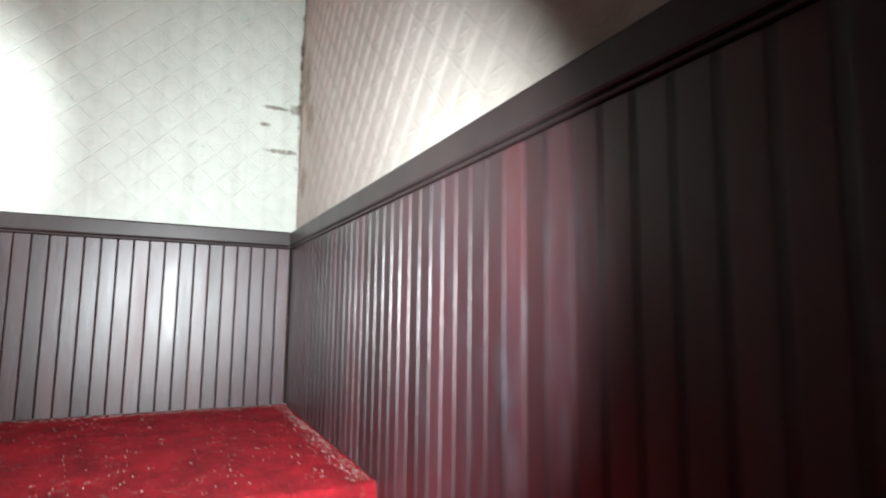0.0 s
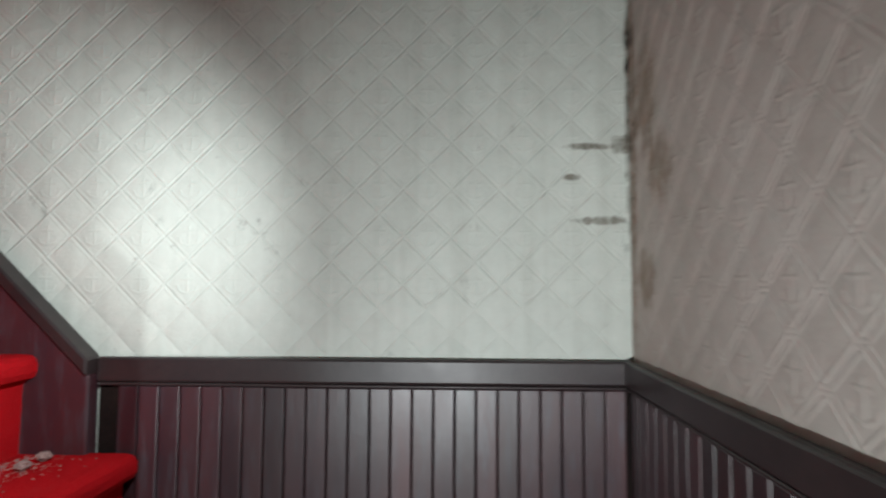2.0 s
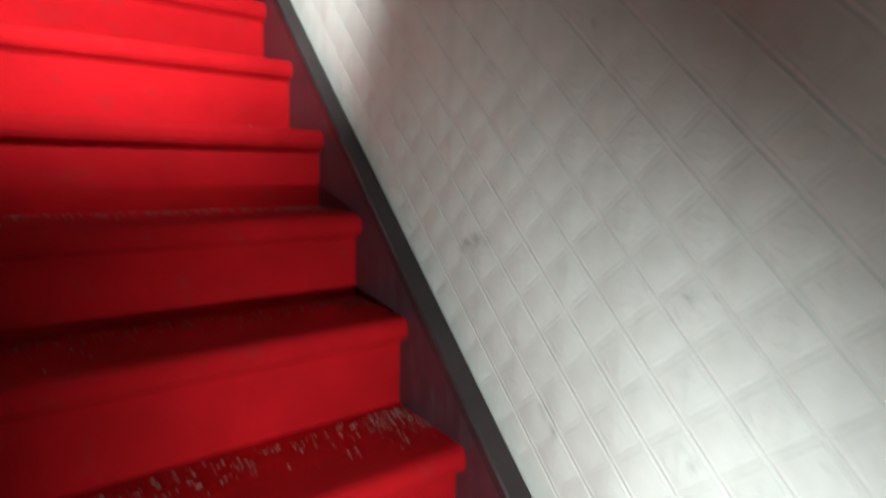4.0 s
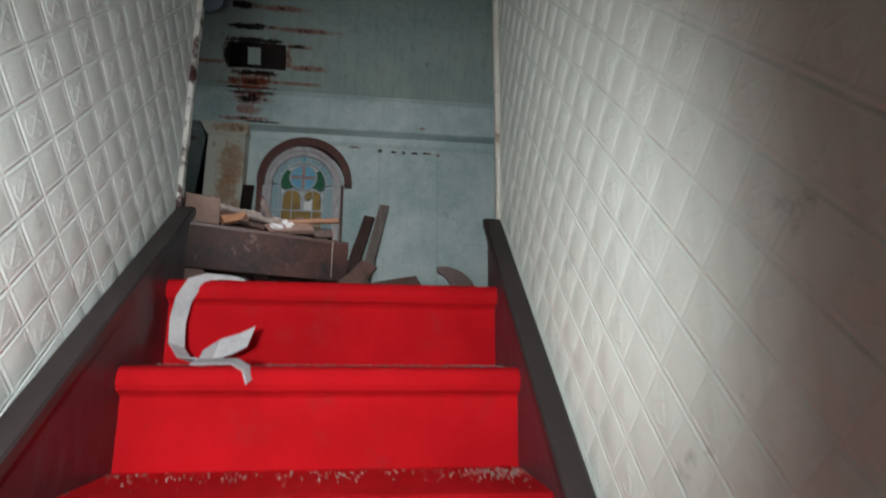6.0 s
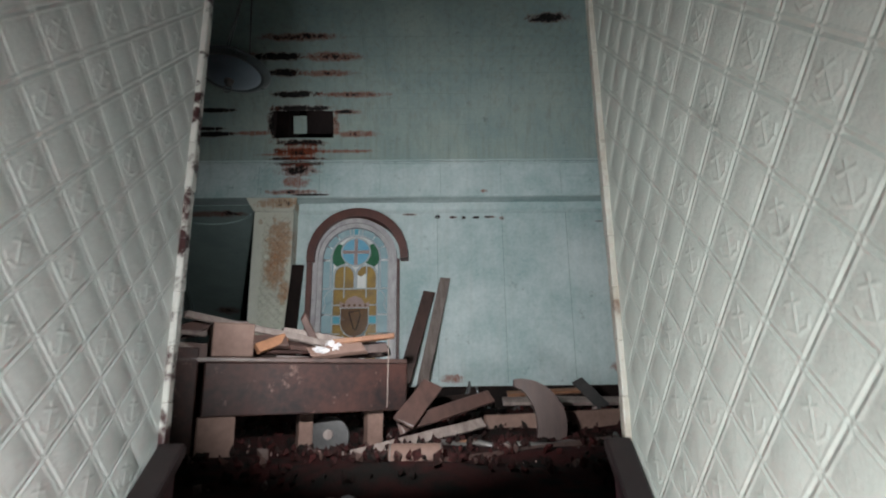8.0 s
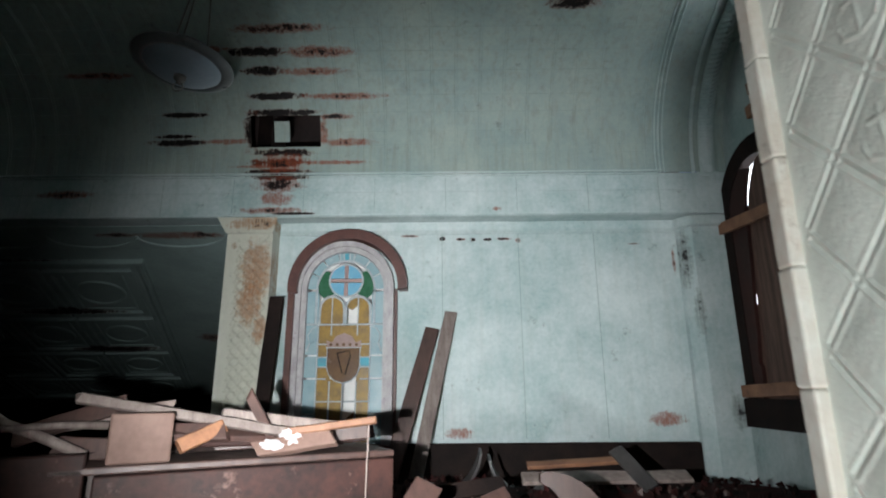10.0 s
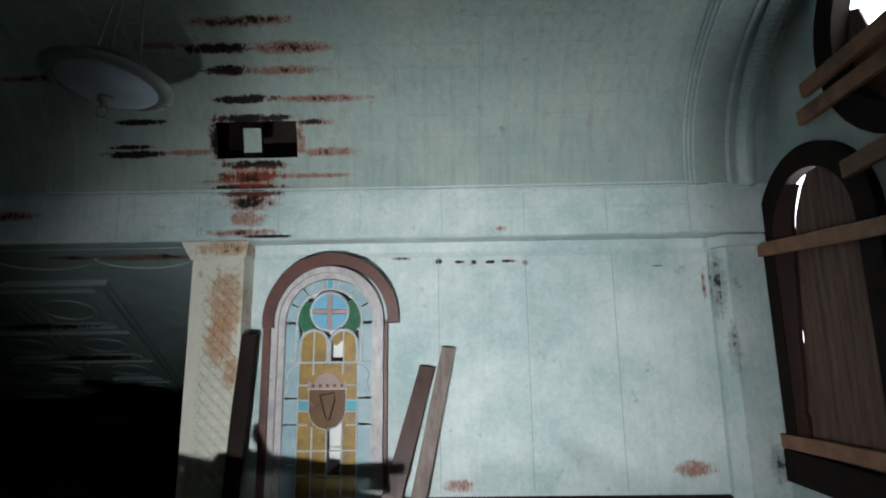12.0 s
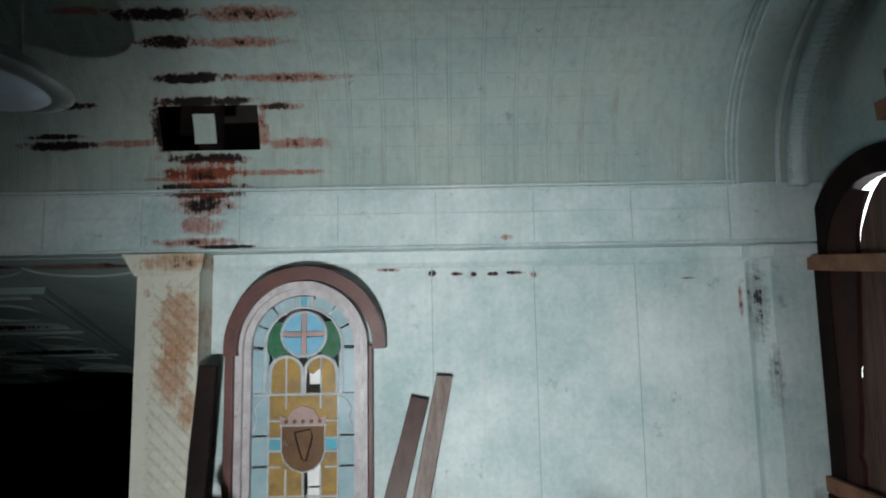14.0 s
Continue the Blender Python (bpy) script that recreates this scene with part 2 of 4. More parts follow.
ATTIC = surface("dark_attic_backing", (0.035, 0.02, 0.018), (0.015, 0.01, 0.01), 0.8, 30, 4)
PLAIN = surface("dim_plaster", (0.30, 0.32, 0.31), (0.24, 0.26, 0.25), 0.6, 30, 2)


def glass(name, a, b):
    return surface(name, a, b, 0.22, 70, 14, bump=0.35, depth=0.001)


AMBER = glass("amber_glass", (0.36, 0.23, 0.07), (0.21, 0.14, 0.065))
BLUE = glass("blue_glass", (0.14, 0.36, 0.52), (0.20, 0.42, 0.55))
CYAN = glass("turquoise_glass", (0.08, 0.42, 0.52), (0.12, 0.30, 0.38))
PINK = glass("pink_glass", (0.40, 0.29, 0.27), (0.30, 0.21, 0.20))
GREEN = glass("green_glass", (0.025, 0.10, 0.05), (0.05, 0.15, 0.09))
SLATE = glass("grey_blue_glass", (0.24, 0.36, 0.40), (0.32, 0.42, 0.45))
BROWNGLASS = glass("brown_glass", (0.16, 0.09, 0.045), (0.11, 0.06, 0.035))
WHITEBOARD = surface("white_backing_board", (0.80, 0.80, 0.78), (0.72, 0.72, 0.70), 0.6, 30, 3, bump=0.1)


def quilted(material, start, level, pitch=0.1, depth=0.007, axis=1):
    """Adds the soft swell of every pressed diamond to a wall that runs along y or, with axis 0, along x."""
    nt = material.node_tree
    sep = nt.nodes.new("ShaderNodeSeparateXYZ")
    nt.links.new(coords(nt), sep.inputs[0])
    a, u = maths(nt, "SUBTRACT", sep.outputs[axis], start), maths(nt, "SUBTRACT", sep.outputs[2], level)
    waves = []
    for op in ("ADD", "SUBTRACT"):
        w = maths(nt, "SINE", maths(nt, "MULTIPLY", maths(nt, op, u, a), math.pi / pitch))
        waves.append(maths(nt, "POWER", maths(nt, "ABSOLUTE", w), 0.6))
    grain = noisy(nt, coords(nt), 150.0, 3.0, 0.6)
    swell = add(nt, "ShaderNodeBump", Strength=0.5, Distance=depth)
    nt.links.new(maths(nt, "ADD", maths(nt, "MULTIPLY", *waves), maths(nt, "MULTIPLY", grain, 0.28)), swell.inputs["Height"])
    fine = next(n for n in nt.nodes if n.type == "BUMP" and n != swell)
    nt.links.new(swell.outputs[0], fine.inputs["Normal"])


CORNERPAINT = stained_paint("mouldy_teal_corner_paint", TEAL, TEAL2, [(1.66, 1.40, 0.03, 0.22, 0.15), (1.70, 1.05, 0.03, 0.16, 0.1), (1.85, 0.45, 0.05, 0.10, 0.2)], rust=((0.22, 0.25, 0.24), (0.02, 0.02, 0.02)))
quilted(TIN, YL + 0.02, RAIL)

# ---------------------------------------------------------------- mesh helpers
def put(name, bm, material, parent=None, label="", category="", kind="", group="", smooth=False):
    bmesh.ops.recalc_face_normals(bm, faces=bm.faces)
    me = bpy.data.meshes.new(name)
    bm.to_mesh(me)
    bm.free()
    me.materials.append(material)
    if smooth:
        me.polygons.foreach_set("use_smooth", [True] * len(me.polygons))
    ob = new(name, me)
    ob.parent = parent
    return tagged(ob, label, category, group, kind)


def part(name, bm, material, parent, label="", smooth=False, kind=""):
    return put(name, bm, material, parent, label, kind=kind, smooth=smooth)


def box(x0, x1, y0, y1, z0, z1, bevel=0.0, bm=None):
    b = bmesh.new()
    bmesh.ops.create_cube(b, size=1)
    for v in b.verts:
        v.co = Vector(((x0, x1)[v.co.x > 0], (y0, y1)[v.co.y > 0], (z0, z1)[v.co.z > 0]))
    if bevel:
        bmesh.ops.bevel(b, geom=list(b.edges), offset=bevel, segments=2, affect="EDGES", profile=0.5)
    return merge(bm, b)


def merge(bm, b):
    if bm is None:
        return b
    me = bpy.data.meshes.new("tmp")
    b.to_mesh(me)
    b.free()
    bm.from_mesh(me)
    bpy.data.meshes.remove(me)
    return bm


def prism(outline, lo, hi, axis="x", bm=None, bevel=0.0):
    """A flat outline of two coordinates, thickened along axis."""
    b = bmesh.new()

    def at(p, d):
        return {"x": (d, p[0], p[1]), "y": (p[0], d, p[1]), "z": (p[0], p[1], d)}[axis]
    n = len(outline)
    a = [b.verts.new(at(p, lo)) for p in outline]
    c = [b.verts.new(at(p, hi)) for p in outline]
    b.faces.new(a), b.faces.new(c)
    for i in range(n):
        b.faces.new((a[i], a[(i + 1) % n], c[(i + 1) % n], c[i]))
    if bevel:
        bmesh.ops.bevel(b, geom=list(b.edges), offset=bevel, segments=1, affect="EDGES")
    return merge(bm, b)


def plank(p, q, wide, thick, lean=0.0, bm=None, bevel=0.003, ragged=0.0, face=None):
    """A sawn board from p to q; lean turns it about its length."""
    p, q = Vector(p), Vector(q)
    length = (q - p).length
    b = bmesh.new()
    bmesh.ops.create_cube(b, size=1)
    bmesh.ops.scale(b, vec=(wide, thick, length), verts=b.verts)
    bmesh.ops.subdivide_edges(b, edges=[e for e in b.edges if abs(e.verts[0].co.z - e.verts[1].co.z) > length / 2], cuts=5)
    if bevel:
        sharp = [e for e in b.edges if len(e.link_faces) == 2 and e.calc_face_angle(0) > 1]
        bmesh.ops.bevel(b, geom=sharp, offset=bevel, segments=1, affect="EDGES")
    for v in b.verts:
        k = noise.noise(v.co * 9 + p * 7)
        v.co += Vector((k * wide * 0.05, k * thick * 0.1, 0))
        if abs(v.co.z) > length * 0.47:
            v.co.z += ragged * noise.noise(Vector((v.co.x * 40, v.co.y * 40, p.x * 9)))
    turn = (q - p).to_track_quat("Z", "Y").to_matrix().to_4x4()
    if face:
        d = (q - p).normalized()
        f = (Vector(face) - d * d.dot(Vector(face))).normalized()
        turn = Matrix((f.cross(d), f, d)).transposed().to_4x4()
    b.transform(Matrix.Translation((p + q) / 2) @ turn @ pose(0, 0, 0, 0, 0, lean))
    return merge(bm, b)


def tube(points, radius, sides=10, bm=None):
    b = bmesh.new()
    rings = []
    pts = [Vector(p) for p in points]
    for i, p in enumerate(pts):
        d = (pts[min(i + 1, len(pts) - 1)] - pts[max(i - 1, 0)]).normalized()
        turn = d.to_track_quat("Z", "Y")
        r = radius[i] if isinstance(radius, (list, tuple)) else radius
        rings.append([b.verts.new(p + turn @ Vector((r * math.cos(a), r * math.sin(a), 0))) for a in (math.tau * k / sides for k in range(sides))])
    for u, w in zip(rings, rings[1:]):
        for k in range(sides):
            b.faces.new((u[k], u[(k + 1) % sides], w[(k + 1) % sides], w[k]))
    b.faces.new(rings[0]), b.faces.new(rings[-1])
    return merge(bm, b)


def band(points, wide, thick, across, bm=None):
    """A strip of even width and thickness that follows points; across: the direction of its width."""
    b = bmesh.new()
    pts = [Vector(p) for p in points]
    w = Vector(across).normalized() * wide / 2
    rows = []
    for i, p in enumerate(pts):
        d = (pts[min(i + 1, len(pts) - 1)] - pts[max(i - 1, 0)]).normalized()
        n = d.cross(w).normalized() * thick / 2
        rows.append([b.verts.new(p + s) for s in (w + n, -w + n, -w - n, w - n)])
    for u, v in zip(rows, rows[1:]):
        for k in range(4):
            b.faces.new((u[k], u[(k + 1) % 4], v[(k + 1) % 4], v[k]))
    b.faces.new(rows[0]), b.faces.new(rows[-1])
    return merge(bm, b)


def arc(cx, cz, r, a0, a1, n):
    return [(cx + r * math.cos(radians(a0 + (a1 - a0) * i / n)), cz + r * math.sin(radians(a0 + (a1 - a0) * i / n))) for i in range(n + 1)]


def holder(name, label, category, at=(0, 0, 0), group="", kind=""):
    ob = new(name)
    ob.location = at
    bpy.context.view_layer.update()
    return tagged(ob, label, category, group, kind)


def relief(frame_of, across, up, pitch, inside, motif, bm):
    """Pressed diamond lattice: twin ribs at both diagonals and, in every other diamond, a small raised motif."""
    s, half = pitch / math.sqrt(2), pitch / 2
    (a0, a1), (u0, u1) = across, up
    verts, faces = [], []

    def rib(p, q, w, h):
        d = Vector((q[0] - p[0], q[1] - p[1]))
        if d.length < 0.004:
            return
        n = Vector((-d.y, d.x)).normalized() * w / 2
        k = len(verts)
        for e in (p, q):
            verts.extend([frame_of(e[0] + n.x, e[1] + n.y, 0), frame_of(e[0], e[1], h), frame_of(e[0] - n.x, e[1] - n.y, 0)])
        faces.extend([(k, k + 1, k + 4, k + 3), (k + 1, k + 2, k + 5, k + 4)])

    span = (a1 - a0) + (u1 - u0)
    for sign in (1, -1):
        for i in range(-int(span / pitch) - 2, int(span / pitch) + 3):
            for gap in (-0.0045, 0.0045):
                c = i * pitch + gap * 1.414
                # line: up - u0 = sign * (across - a0) + c, cut into cell-long pieces
                lo, hi = a0, a1
                ends = sorted([(u0 - u0 - c) / sign + a0, (u1 - u0 - c) / sign + a0])
                lo, hi = max(lo, ends[0]), min(hi, ends[1])
                if hi - lo < 0.01:
                    continue
                n = max(1, int((hi - lo) / (half * 2)))
                for k in range(n):
                    x0, x1 = lo + (hi - lo) * k / n, lo + (hi - lo) * (k + 1) / n
                    p, q = (x0, u0 + sign * (x0 - a0) + c), (x1, u0 + sign * (x1 - a0) + c)
                    if inside(*p) and inside(*q):
                        rib(p, q, 0.007, 0.0010)
    if motif:
        for i in range(int((a1 - a0) / pitch) + 1):
            for j in range(int((u1 - u0) / pitch) + 1):
                x, z = a0 + i * pitch, u0 + (j + 0.5) * pitch
                if not (inside(x - half, z - half) and inside(x + half, z + half)):
                    continue
                w = pitch * 0.21
                pts = [((x, z - w), (x, z + w)), ((x - w * 0.6, z + w * 0.5), (x + w * 0.6, z + w * 0.5)),
                       ((x, z - w), (x - w * 0.75, z - w * 0.75)), ((x - w * 0.75, z - w * 0.75), (x - w, z - w * 0.2)),
                       ((x, z - w), (x + w * 0.75, z - w * 0.75)), ((x + w * 0.75, z - w * 0.75), (x + w, z - w * 0.2))]
                for p, q in pts:
                    rib(p, q, 0.007, 0.0008)
    me = bpy.data.meshes.new("relief")
    me.from_pydata(verts, [], faces)
    b = bmesh.new()
    b.from_mesh(me)
    bpy.data.meshes.remove(me)
    return b


# ---------------------------------------------------------------- stairwell
TOP = 2.45


def cap_height(y):
    """Underside of the pressed tin on the stair walls: rail level on the landing, sloped along the flight."""
    return RAIL if y < YR else RAIL + (y - YR) * SLOPE


def side_wall(name, sign, y0, label):
    """Wall beside the upper flight, from y0 to the stair head."""
    lo = LAND - 0.3
    paint = TIN_EAST if sign > 0 else TIN
    ob = put(name, box(*sorted((sign * XW, sign * (XW + 0.13))), y0, JAMB, lo, TOP), paint, None, label, "wall", "structure")
    x = sign * XW

    def inside(y, z):
        return z > cap_height(y) + 0.004 and z < TOP - 0.3
    part("pressed_relief", relief(lambda a, u, h: (x - sign * h, a, u), (max(y0, YB) + 0.02, JAMB - 0.02), (RAIL, TOP - 0.3), 0.1, inside, True, None), paint, ob, kind="stuff")
    # corner bead, chipped down to brown paint
    bead = bmesh.new()
    for k in range(22):
        z0 = 0.17 + k * (TOP - 0.17) / 22
        j = 0.004 * noise.noise(Vector((k * 1.7, sign, 0)))
        merge(bead, box(*sorted((x - sign * (0.012 + j), x + sign * 0.03)), JAMB - 0.012, JAMB + 0.010 + j, z0, z0 + (TOP - 0.17) / 22, 0.003))
    part("corner_bead", bead, BEADPAINT if sign > 0 else CHIPPED, ob, "chipped corner bead")
    return ob


TIN_EAST = stained_paint("cream_tin_with_mould", (0.66, 0.70, 0.64), (0.56, 0.59, 0.54), [(YB + 0.01, -0.94, 0.035, 0.022, 0.2), (YB + 0.08, -0.945, 0.06, 0.008, 0.0), (YB, -0.85, 0.010, 0.30, 0.3), (YB + 0.06, -1.10, 0.06, 0.010, 0.0), (YB + 0.12, -1.01, 0.02, 0.008, 0.0)], rust=((0.14, 0.12, 0.09), (0.02, 0.018, 0.015)), plane="yz")
quilted(TIN_EAST, YB + 0.02, RAIL)
TIN_SOUTH = stained_paint("browned_tin_with_mould", (0.52, 0.48, 0.44), (0.42, 0.38, 0.34), [(XW - 0.02, -0.9, 0.03, 0.5, 0.25), (XW - 0.10, -0.88, 0.06, 0.12, 0), (XW - 0.16, -1.02, 0.07, 0.07, 0), (XW - 0.09, -1.22, 0.05, 0.06, 0)], rust=((0.24, 0.18, 0.13), (0.05, 0.035, 0.03)))
quilted(TIN_SOUTH, -3.5, RAIL + 0.004, depth=0.0025, axis=0)
wall_right = side_wall("wall_east", 1, YB - 0.13, "cream pressed-tin stair wall with embossed diamonds and anchors")
wall_left = side_wall("wall_west", -1, YL, "cream pressed-tin stair wall with chipped corner edge")

wall_back = put("wall_south", box(-3.6, XW - 0.002, YB - 0.13, YB, LAND - 2.6, 0.9), TIN_SOUTH, None, "browned pressed-tin landing wall above dark dado", "wall", "structure")
part("pressed_relief", relief(lambda a, u, h: (a, YB + h * 1.0, u), (-3.5, XW - 0.01), (RAIL + 0.004, 0.8), 0.1, lambda a, u: RAIL < u < 0.8, True, None), TIN_SOUTH, wall_back, kind="stuff")
put("wall_north_lower", box(-3.6, -XW - 0.002, YL, YL + 0.12, LAND - 2.6, 0.9), TIN_OLD, None, "browned wall beside the lower flight", "wall", "structure")
put("wall_foot", box(-3.75, -3.6, YB - 0.13, YL + 0.12, LAND - 2.6, 0.9), PLAIN, None, "plain wall at the foot of the stairs", "wall", "structure")
put("ceiling_landing", box(-3.75, -XW - 0.14, YB - 0.13, YL + 0.12, 0.9, 1.0), PLAIN, None, "plain ceiling over the lower flight", "ceiling", "structure")
put("ceiling_stair", box(-XW - 0.14, XW + 0.14, YB - 0.13, JAMB, TOP, TOP + 0.1), PLAIN, None, "plain ceiling over the upper flight", "ceiling", "structure")
put("wall_over_landing", box(-XW - 0.13, -XW, YB, YL, 0.9, TOP), PLAIN, None, "plain wall above the landing opening", "wall", "structure")

# landing floor and both flights
landing = put("floor_landing", box(X1, XW, YB, YN + 0.05, LAND - 0.18, LAND, 0.012), DUSTY, None, "dusty worn red carpet on the stair landing", "floor", "structure")


def step_bm(width0, width1, tread, drop):
    """One carpeted step along +y: rounded nosing, set-back riser. Its nosing is at the origin."""
    out = [(0.030, -drop), (0.028, -0.060), (0.020, -0.052), (0.006, -0.046), (0.0, -0.034), (0.0, -0.018), (0.004, -0.008), (0.012, -0.002), (0.024, 0.0), (tread + 0.030, 0.0), (tread + 0.030, -drop)]
    return prism(out, width0, width1, "x")


upper = holder("stair_flight", "steep upper flight of red carpeted steps", "stairs", (0, 0, LAND), kind="structure")
tread = None
for k in range(STEPS - 1):
    j = STEPS - 1 - k
    if tread is None:
        tread = part("step", step_bm(-0.405, 0.405, RUN, RISE + 0.01), CARPET, upper)
        ob = tread
    else:
        ob = new("step", tread.data)
        ob.parent = upper
    ob.location = (0, -j * RUN, -j * RISE - LAND)
top_step = part("step", step_bm(-0.405, 0.405, 0.12, RISE + 0.01), CARPET, upper)
top_step.location = (0, 0, -LAND)

lower = holder("stair_flight", "lower flight of red carpeted steps below the landing", "stairs", (X1, YB, LAND), kind="structure")
low = None
for k in range(1, 12):
    if low is None:
        b = step_bm(YB + 0.03, YL - 0.03, RUN, RISE + 0.01)
        b.transform(Matrix(((0, 1, 0, 0), (1, 0, 0, 0), (0, 0, 1, 0), (0, 0, 0, 1))))
        low = part("step", b, CARPET, lower)
        ob = low
    else:
        ob = new("step", low.data)
        ob.parent = lower
    ob.location = (-k * RUN, -YB, -k * RISE)
put("floor_lower", box(-3.7, X1 - 11 * RUN, YB, YL, LAND - 11 * RISE - 0.25, LAND - 12 * RISE), DUSTY, None, "red carpeted floor at the foot of the stairs", "floor", "structure")


# skirting strings with their capping, one on each side
def stringer(sign):
    x0, x1 = sorted((sign * (XW - 0.004), sign * (XW - 0.040)))
    y1 = 0.112
    start = YR if sign > 0 else YN - 0.03
    cap = cap_height
    out = [(start, LAND), (YN + 0.30, LAND), (y1, -0.34), (y1, cap(y1) - 0.035), (start, cap(start) - 0.035)]
    ob = put("stair_string", prism(out, x0, x1, "x", bevel=0.003), MAHOGANY, None, "dark varnished stair string board with grey worn cap", "stair string", "structure")
    c0, c1 = sorted((sign * (XW - 0.002), sign * (XW - 0.050)))
    t = 0.036
    part("cap", prism([(start, cap(start) - t), (y1 + 0.012, cap(y1) - t + 0.01), (y1 + 0.016, cap(y1) - 0.01), (y1 + 0.004, cap(y1)), (start, cap(start))], c0, c1, "x", bevel=0.004), RAILWOOD, ob, "worn grey-brown capping")
    return ob


stringer(1), stringer(-1)


# dado on the landing: rail and separate boards
def dado(name, along, lo, hi, fixed, z0, label):
    """Beaded boards under a rail. along: 'y' on the east wall, 'x' on the south wall."""
    def place(a0, a1, d0, d1, za, zb, bevel):
        return box(XW - d1, XW - d0, a0, a1, za, zb, bevel) if along == "y" else box(a0, a1, fixed + d0, fixed + d1, za, zb, bevel)
    rail = put(name, place(lo, hi, 0.002, 0.021, RAIL - 0.050, RAIL, 0.005), RAILWOOD, None, label, "dado", "structure")
    part("bead", place(lo, hi, 0.003, 0.018, RAIL - 0.058, RAIL - 0.051, 0.003), RAILWOOD, rail)
    part("backing", place(lo - (0.016 if along == "y" else 0), hi, 0.001, 0.006, z0, RAIL - 0.051, 0), BLACKWOOD_AND_SHADE, rail)
    pitch = 0.043
    n = int((hi - lo) / pitch)
    first = None
    for i in range(n):
        a = lo + i * pitch
        if first is None:
            first = part("board", place(a + 0.0015, a + pitch - 0.0015, 0.006, 0.014, z0, RAIL - 0.059, 0.002), MAHOGANY, rail)
        else:
            ob = new("board", first.data)
            ob.parent = rail
            ob.location = (0, i * pitch, 0) if along == "y" else (i * pitch, 0, 0)
    return rail


dado("dado_east", "y", YB + 0.017, YR - 0.002, XW, LAND, "dark varnished beadboard dado with flat rail")
dado("dado_south", "x", -3.3, XW - 0.002, YB, LAND - 0.9, "dark varnished beadboard dado, glossy and scratched")

# ---------------------------------------------------------------- hall shell
LEFT, BACK = -6.2, 7.5
put("floor", box(LEFT, XE + 0.3, 0.119, BACK, -0.2, -0.004), FLOORDIRT, None, "near-black floor strewn with black rubbish and red carpet scraps", "floor", "structure")
HZ = 3.0
for x0, x1 in ((LEFT, -XW - 0.132), (XW + 0.132, XE + 0.3)):
    put("wall_stairhead", box(x0, x1, JAMB - 0.10, JAMB - 0.002, -0.2, HZ), PLAIN, None, "plain teal wall beside the stair head", "wall", "structure")
put("wall_stairhead_top", box(-XW - 0.132, XW + 0.132, JAMB + 0.001, JAMB + 0.06, 2.2, HZ), PLAIN, None, "plain wall above the stair head", "wall", "structure")

# window wall with a real opening for the arched window
XC, ZC = -0.525, 1.222
FR = 0.31
outer = [(-1.26, 0.28), (XC - FR, 0.28)] + [(XC - FR, ZC)] + [(p[0], p[1]) for p in arc(XC, ZC, FR, 180, 0, 24)][1:-1] + [(XC + FR, ZC), (XC + FR, 0.28), (1.72, 0.28), (1.72, BEAM + 0.0), (-1.26, BEAM + 0.0)]
wall_n = put("wall_north", prism(outer, YW, YW + 0.16, "y"), HALLPAINT, None, "pale teal sheet-metal wall with rust spots and mildew", "wall", "structure")
part("pressed_relief", relief(lambda a, u, h: (a, YW - h * 0.8, u), (-0.12, 1.64), (0.30, 1.60), 0.12, lambda a, u: 0.30 < u < 1.60 and -0.10 < a < 1.62, False, None), HALLPAINT, wall_n, kind="stuff")
for i, x in enumerate((0.095, 0.60, 1.10)):
    part("seam", box(x - 0.002, x + 0.002, YW - 0.003, YW, 0.30, 1.60), COFFERPAINT, wall_n)
put("wall_below_window", box(-1.26, 1.72, YW - 0.001, YW + 0.16, -0.1, 0.278), BLACKWOOD_AND_SHADE, None, "blackened low panel under the teal wall", "wall", "structure")
put("baseboard", box(-1.26, 1.66, YW - 0.024, YW - 0.003, 0.0, 0.275, 0.004), BLACKWOOD_AND_SHADE, None, "tall blackened baseboard", "baseboard", "structure")

# beam, cove and bands
beam = put("beam", box(LEFT, XE, YP, YW + 0.16, BEAM + 0.003, BAND), BANDPAINT, None, "teal pressed-metal frieze beam with rust runs", "beam", "structure")
for za, d, x1 in ((BAND - 0.012, 0.016, XE - 0.44), (BAND + 0.004, 0.026, XE - 0.42), (BEAM + 0.004, 0.012, XE - 0.1)):
    part("moulding", box(LEFT, x1, YP - d, YP - 0.001, za, za + 0.011, 0.003), BANDPAINT, beam)
part("bead", box(LEFT, XE - 0.25, YP - 0.006, YP - 0.001, BEAM + 0.165, BEAM + 0.170), BANDPAINT, beam)
for i in range(11):
    x = -3.1 + i * 0.46
    part("seam", box(x, x + 0.003, YP - 0.003, YP - 0.0005, BEAM + 0.03, BAND - 0.02), COFFERPAINT, beam)
cove = [(YP + 0.002, BEAM), (YW - 0.03, BEAM), (YW - 0.03, BEAM - 0.055), (YW - 0.012, BEAM - 0.075), (YW - 0.001, BEAM - 0.08), (YW - 0.001, BEAM + 0.002), (YP + 0.002, BEAM + 0.002)]
put("trim_cove", prism(cove, -0.97, 1.66, "x"), HALLPAINT, None, "shallow teal moulding under the beam", "moulding", "structure")

